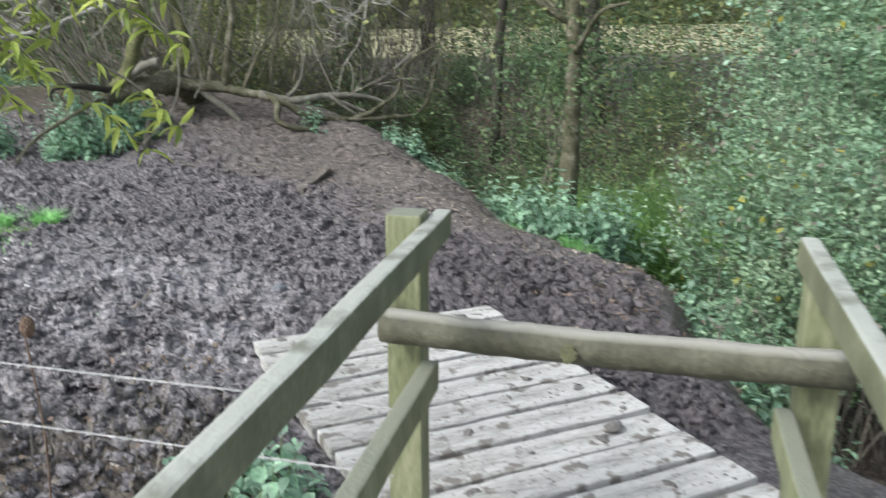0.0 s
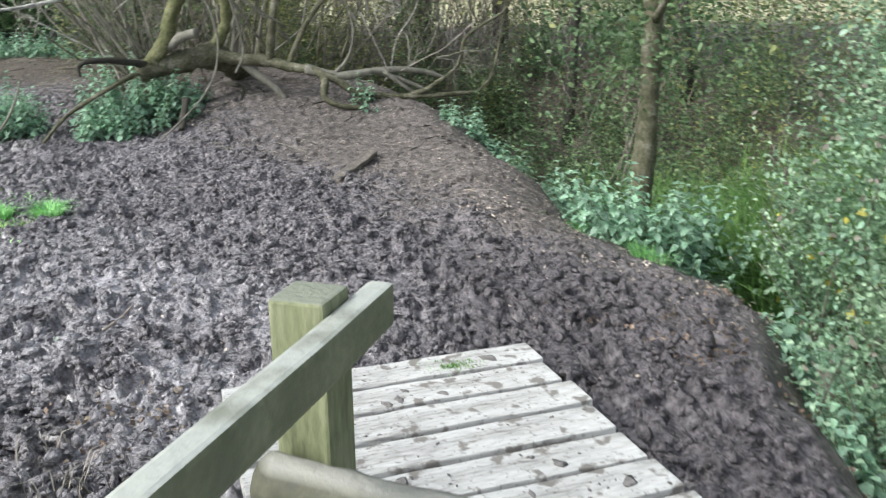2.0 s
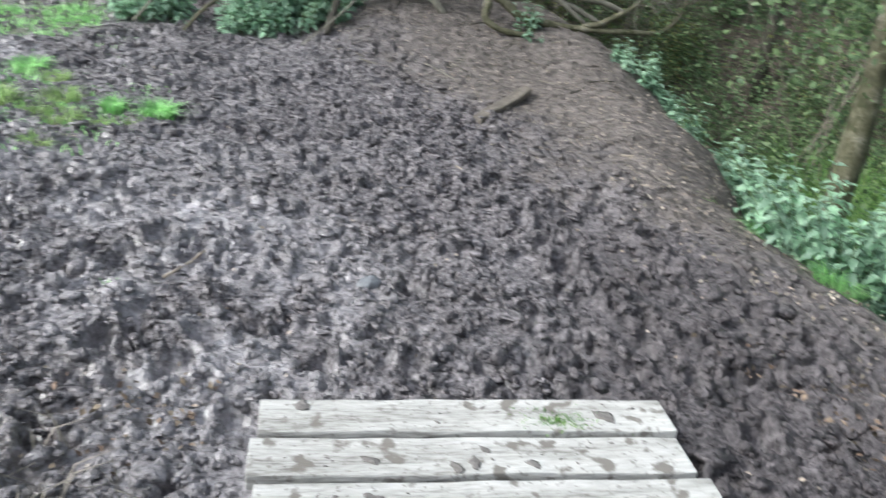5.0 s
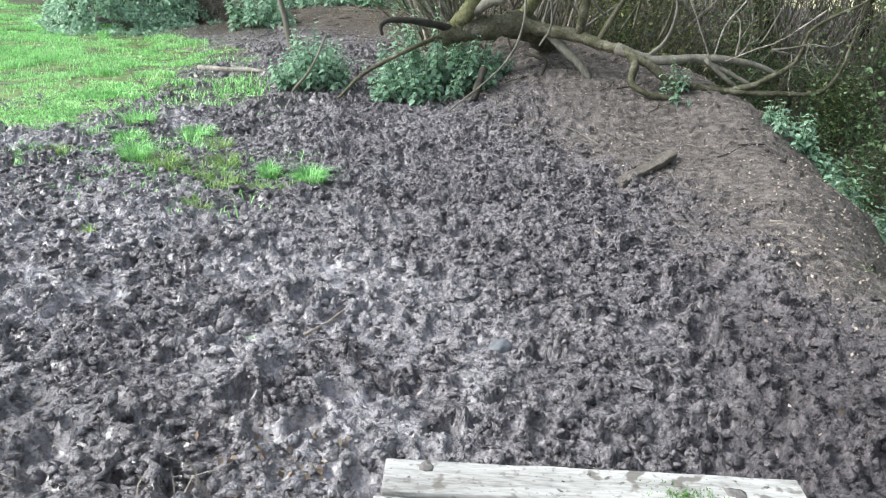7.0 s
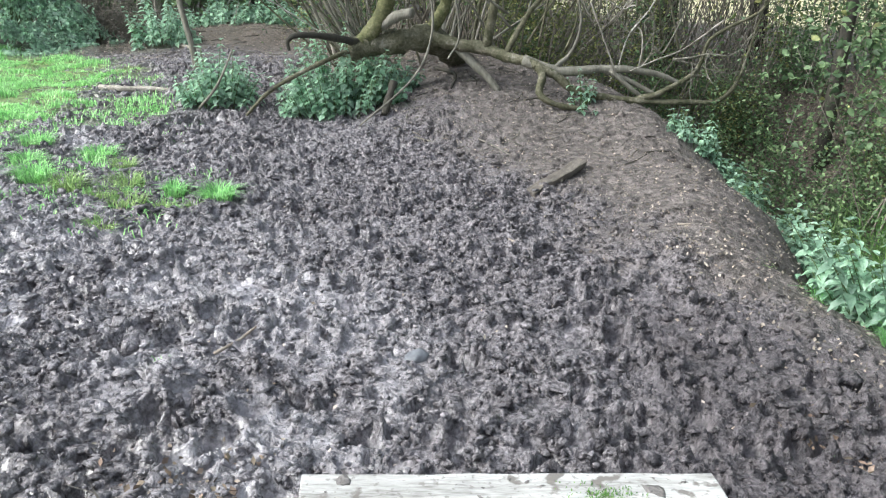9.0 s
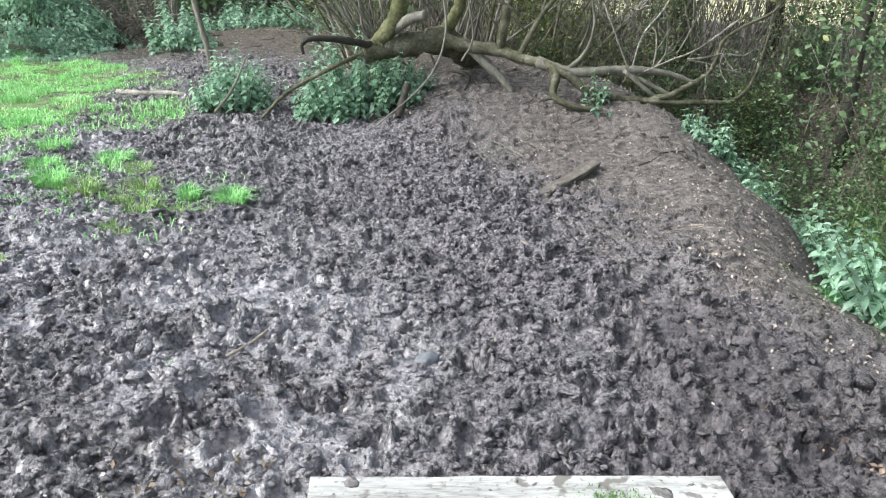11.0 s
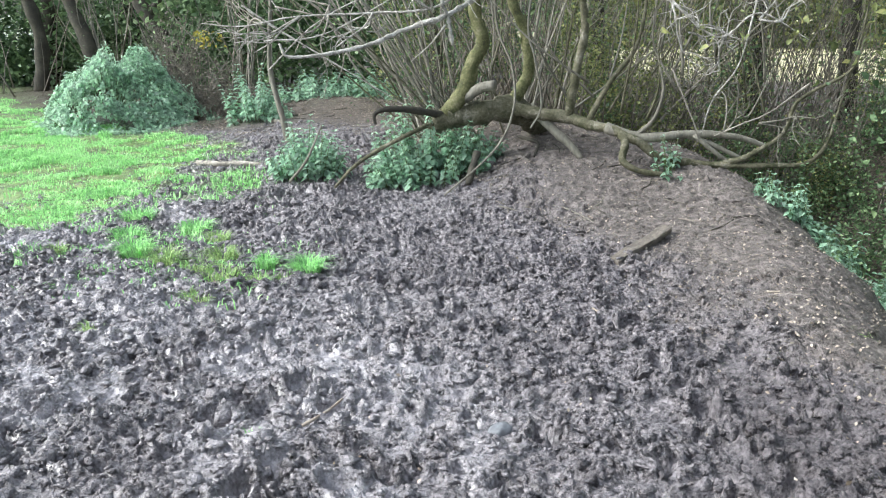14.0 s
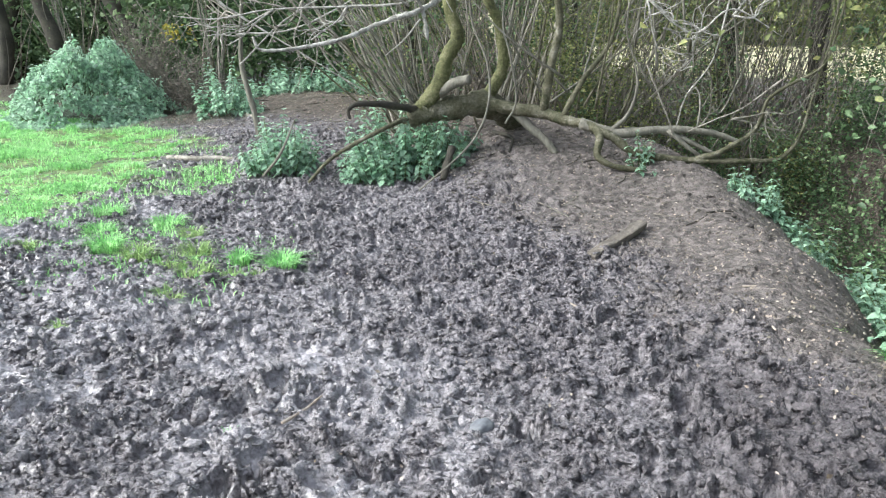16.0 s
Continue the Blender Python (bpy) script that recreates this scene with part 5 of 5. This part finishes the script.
lying("stick", [(1.4, 2.75), (1.54, 2.72)], 0.007, 0.005, LITTER, "whitish stick on the trodden path", "stick", 8)
lying("stick", [(1.22, 2.05), (1.28, 1.98), (1.29, 1.93)], 0.010, 0.006, LITTER, "whitish bit of wood on the path", "stick", 9)
lying("stick", [(-1.0, 1.0), (-0.92, 1.15), (-0.85, 1.35)], 0.007, 0.005, LITTER, "pale straw stem on the mud", "stick", 10)
lying("stake", [(-0.3, 5.6, 0.0), (-0.27, 5.66, 0.1), (-0.22, 5.75, 0.22)], 0.035, 0.035, BARK_DARK, "short dark stump leaning by the nettles", "stump", 11)
lying("stick", [(-1.95, 6.0, 0.05), (-1.75, 5.8, 0.3), (-1.62, 5.85, 0.6)], 0.014, 0.008, BARK_GREY, "bare grey stick leaning in the nettles", "stick", 12)
lying("stick", [(0.2, 6.6, 0.0), (0.35, 6.2, 0.02), (0.3, 5.9, 0.0)], 0.02, 0.012, BARK_DARK, "dark dead branch lying on the bank", "stick", 13)

rs = np.random.RandomState(66)
for k in range(44):
    x, y = (rs.uniform(-4.2, -1.5), rs.uniform(6.9, 11.5)) if k % 2 else (rs.uniform(-0.2, 2.0), rs.uniform(4.4, 7.0))
    a, l = rs.uniform(0, 6.28), rs.uniform(0.12, 0.45)
    lying("stick", [(x, y), (x + 0.5 * l * math.cos(a) + 0.03, y + 0.5 * l * math.sin(a)), (x + l * math.cos(a), y + l * math.sin(a))], 0.007, 0.004, BARK_DARK if k % 3 else BARK_GREY, "thin dead twig lying on bare soil", "stick", 70 + k, 5)

rs = np.random.RandomState(21)
n = 56000
x, y = rs.uniform(-4.6, 2.5, n), rs.uniform(-1.2, 13.0, n)
path = step(-0.4, 0.3, x - soil_line(y))
k = (rs.uniform(size=n) < 0.025 + 0.6 * path + 0.4 * step(6.2, 7.5, y)) & (in_turf(x, y) < 0.3) & (bank_edge(y) - x > -0.25) & ~((np.abs(x) < 0.65) & (y < 0.05))
x, y = x[k], y[k]
g = np.stack([x, y, ground_level(x, y) + 0.012], -1)
tagged(part("leaf_litter", small_leaves("leaf_litter", g, rs, 0.021, -0.1), LITTER), "small pale fallen leaves and chips on soil", "leaf litter", kind="stuff")
pebble = bmesh.new()
bmesh.ops.create_icosphere(pebble, subdivisions=3, radius=1)
for v in pebble.verts:
    v.co *= 1 + 0.22 * noise.noise(v.co * 1.3 + Vector((4, 1, 2)))
    v.co = Vector((v.co.x * 0.052, v.co.y * 0.040, v.co.z * 0.030))
me = bpy.data.meshes.new("stone")
pebble.to_mesh(me)
pebble.free()
me.shade_smooth()
stone = tagged(part("stone", me, STONE), "smooth bluish stone pressed into the mud", "stone")
stone.matrix_world = pose(-0.22, 0.95, float(ground_level(-0.22, 0.95)) + 0.012, 6, -8, 30)

# fine twig litter under the leaning tree
rs = np.random.RandomState(29)
bits = []
for _ in range(900):
    x, y = rs.uniform(-3.2, 1.9), rs.uniform(4.6, 12.5)
    if x < soil_line(y) - 0.5 and y < 6.0:
        continue
    a, l = rs.uniform(0, 6.28), 0.04 + 0.3 * rs.uniform() ** 2
    p = np.array([(x + k * l * math.cos(a + 0.3 * k), y + k * l * math.sin(a + 0.3 * k), 0) for k in (0, 0.5, 1)])
    p[:, 2] = ground_level(p[:, 0], p[:, 1]) + 0.012
    bits.append(tube(p, 0.0045, 0.002, 4))
tagged(part("twig_litter", tubes_mesh("twig_litter", bits), CANE), "fine dead twigs strewn on the bare soil", "twigs", kind="stuff")

# brown leaves caught beside the bridge and under the bush
rs = np.random.RandomState(23)
x, y = np.concatenate([rs.uniform(-2.8, -0.7, 2600), rs.uniform(0.9, 2.0, 1500)]), np.concatenate([rs.uniform(-1.9, 0.7, 2600), rs.uniform(-1.5, 0.6, 1500)])
k = (rs.uniform(size=len(x)) < step(0.4, 0.62, rolling(x, y, 2.2, 27))) & ((x < 0) | (x > soil_line(y) - 0.45))
g = np.stack([x, y, ground_level(x, y) + 0.03 * rs.uniform(size=len(x))], -1)[k]
tagged(part("brown_litter", small_leaves("brown_litter", g, rs, 0.03, -0.1), DEAD_LEAF), "curled brown leaves lying in the mud", "leaf litter", kind="stuff")

# ---- barbed wire and teasel beside the bridge ----
fence_post = thing("fence_post", (-2.95, 0.12, -0.1), "plain wooden fence post holding the wires", "fence post")
part("post", bevelled("post", 0.09, 0.09, 1.0, 0.008), TIMBER, fence_post, m=pose(0, 0, 0.42))
for z in (0.48, 0.29):
    wire = thing("barbed_wire", (-0.66, -1.86, z), "taut galvanised barbed wire strand", "wire", "barbed wire strands")
    e = np.array((-2.29, 1.98, -0.02))
    for s in (0, math.pi):
        t = np.linspace(0, 1, 240)
        p = e * t[:, None] + 0.0022 * np.stack([np.cos(t * 260 + s) * 0.65, np.cos(t * 260 + s) * 0.75, np.sin(t * 260 + s)], -1)
        v, q, c = tube(p, 0.0016, 0.0016, 4)
        strand = part("strand", mesh_of("strand", v, np.vstack([q[:, [0, 1, 2]], q[:, [0, 2, 3]], c]), smooth=True), WIRE, wire)
    barb = tubes_mesh("barb", [tube([(-0.014, 0, -0.008), (0, 0.003, 0), (0.014, 0, 0.008)], 0.0013, 0.0006, 4), tube([(0.004, 0, -0.014), (0.002, -0.003, 0), (-0.004, 0.004, 0.014)], 0.0013, 0.0006, 4)])
    for k in range(26):
        part("barb", barb, WIRE, strand, m=pose(*(e * (0.05 + 0.036 * k)), k * 67 % 360, 0, 40))
teasel = thing("teasel", (-1.49, -1.0, float(ground_level(-1.49, -1.0))), "dry brown teasel head on a thin stalk", "teasel")
limb("stalk", [(0, 0, -0.02), (0.01, 0.0, 0.3), (-0.01, 0.01, 0.62)], 0.004, 0.003, TEASEL, teasel, 6, 6)
bm = bmesh.new()
bmesh.ops.create_icosphere(bm, subdivisions=4, radius=1)
for v in bm.verts:
    s = 1 + 0.16 * noise.noise(v.co * 9)
    v.co = Vector((v.co.x * 0.021 * s, v.co.y * 0.021 * s, 0.65 + v.co.z * 0.034 * s))
me = bpy.data.meshes.new("seed_head")
bm.to_mesh(me)
bm.free()
part("seed_head", me, TEASEL, teasel, "bristly brown seed head")

# moss and dirt caught on the landing
moss = thing("moss_patch", (0.26, -0.12, 0.002), "small green moss patch on the plank", "moss")
rs = np.random.RandomState(33)
q, a = np.abs(0.3 * rs.normal(size=260)), rs.uniform(0, 6.28, 260)
tagged(part("moss", blades_mesh("moss", np.stack([0.22 * q * np.cos(a), 0.11 * q * np.sin(a), np.zeros(260)], -1), rs.uniform(0.004, 0.011, 260), np.full(260, 0.002), rs, 1.0), SEDGE, moss), kind="stuff")

# a small willow left of the bridge, whose tip hangs over the wire
willow, off = rooted("willow_sapling", -3.1, -0.7, "small willow with long yellow-green leaves", "tree")
limb("trunk", np.array([(-3.1, -0.7, -0.15), (-3.0, -0.75, 0.8), (-2.85, -0.85, 1.6), (-2.8, -0.8, 2.6)]) + off, 0.035, 0.012, BARK_GREY, willow, 8, 5)
rs = np.random.RandomState(61)
B, Wy = [], []
for s in range(19):
    a = np.array((-2.85, -0.85, 1.5 + 0.03 * s))
    e = np.array((-1.60 + 0.38 * rs.uniform(-1, 1), -1.35 + 0.25 * rs.uniform(-1, 1), 1.56 + 0.16 * rs.normal()))
    t = e + (0.22 * rs.uniform(0.3, 1.2), -0.05, -0.16 * rs.uniform(0.3, 1.5))
    line = curve_through([a + off, (a + e) / 2 + off + (0, 0, 0.15), e + off, t + off], 6)
    v, q, c = tube(line, 0.006, 0.002, 5)
    part("branch", mesh_of("branch", v, np.vstack([q[:, [0, 1, 2]], q[:, [0, 2, 3]], c]), smooth=True), BARK_GREY, willow)
    for p in line[6:]:
        for _ in range(4):
            B.append(p)
            Wy.append((rs.normal(), rs.normal(), -0.5 + 0.5 * rs.normal()))
B, n = np.array(B), len(B)
L = rs.uniform(0.05, 0.09, n)
tagged(part("foliage", leaves_mesh("foliage", B, np.array(Wy), rs.normal(size=(n, 3)) * 0.5 + (0, 0, 1), L, L * 0.28), WILLOW, willow), kind="stuff")

clod = bmesh.new()
bmesh.ops.create_icosphere(clod, subdivisions=3, radius=1)
for v in clod.verts:
    v.co *= 1 + 0.35 * noise.noise(v.co * 1.7) + 0.15 * noise.noise(v.co * 5)
    v.co = Vector((v.co.x * 0.045, v.co.y * 0.028, v.co.z * 0.016 + 0.012))
me = bpy.data.meshes.new("mud_clod")
clod.to_mesh(me)
clod.free()
ob = tagged(part("mud_clod", me, CLAY), "dark clod of mud dropped on the planks", "mud")
ob.matrix_world = pose(0.37, -1.42, 0.0, 0, 0, 20)

# flattened lumps of mud trodden onto the planks
rs = np.random.RandomState(41)
ball = bmesh.new()
bmesh.ops.create_icosphere(ball, subdivisions=2, radius=1)
v0, f0 = np.array([v.co for v in ball.verts]), np.array([[v.index for v in f.verts] for f in ball.faces])
ball.free()
lumps = []
for k in range(210):
    x, y = rs.uniform(-0.57, 0.57), -PITCH * (rs.randint(0, 11) + 0.5) + 0.01 + rs.uniform(-0.06, 0.06)
    r = rs.uniform(0.02, 0.05) if k < 26 else rs.uniform(0.004, 0.012)
    a, turn = rs.uniform(0, 3.14), np.arctan2(v0[:, 1], v0[:, 0])
    ragged = 0.35 + 0.9 * lattice(1.6 * np.cos(turn) + 9 * k, 1.6 * np.sin(turn) + 4, k) + 0.5 * (lattice(4 * np.cos(turn) + 9 * k, 4 * np.sin(turn) + 9, k) - 0.5)
    p = v0 * np.stack([r * ragged, 0.6 * r * ragged, np.full(len(v0), 0.0018 + 0.07 * r)], -1)
    p[:, 2] *= 0.3 + 1.4 * lattice(6 * v0[:, 0] + k, 6 * v0[:, 1] + 3, k)
    lumps.append(np.stack([p[:, 0] * math.cos(a) - p[:, 1] * math.sin(a) + x, p[:, 0] * math.sin(a) + p[:, 1] * math.cos(a) + y, p[:, 2] + 0.001], -1))
lumps = np.array(lumps)
me = mesh_of("trodden_mud", lumps.reshape(-1, 3), (np.arange(len(lumps))[:, None, None] * len(v0) + f0[None]).reshape(-1, 3), smooth=True)
tagged(part("trodden_mud", me, CLAY), "grey-brown mud trodden onto the planks", "mud", kind="stuff")

# dry stalks on the rough ground left of the landing
rs = np.random.RandomState(88)
n = 2600
x, y = rs.uniform(-2.6, -0.85, n), rs.uniform(-1.9, 0.1, n)
k = rs.uniform(size=n) < step(0.35, 0.6, rolling(x, y, 1.8, 99)) * step(0.2, -0.8, y + 0.3 * (x + 1.5))
x, y = x[k], y[k]
n = len(x)
g = np.stack([x, y, ground_level(x, y) - 0.01], -1)
tagged(part("dry_stalks", blades_mesh("dry_stalks", g, rs.uniform(0.05, 0.22, n), np.full(n, 0.003), rs, 1.2), CANE), "dead brown grass stalks beside the wire", "dead grass", kind="stuff")
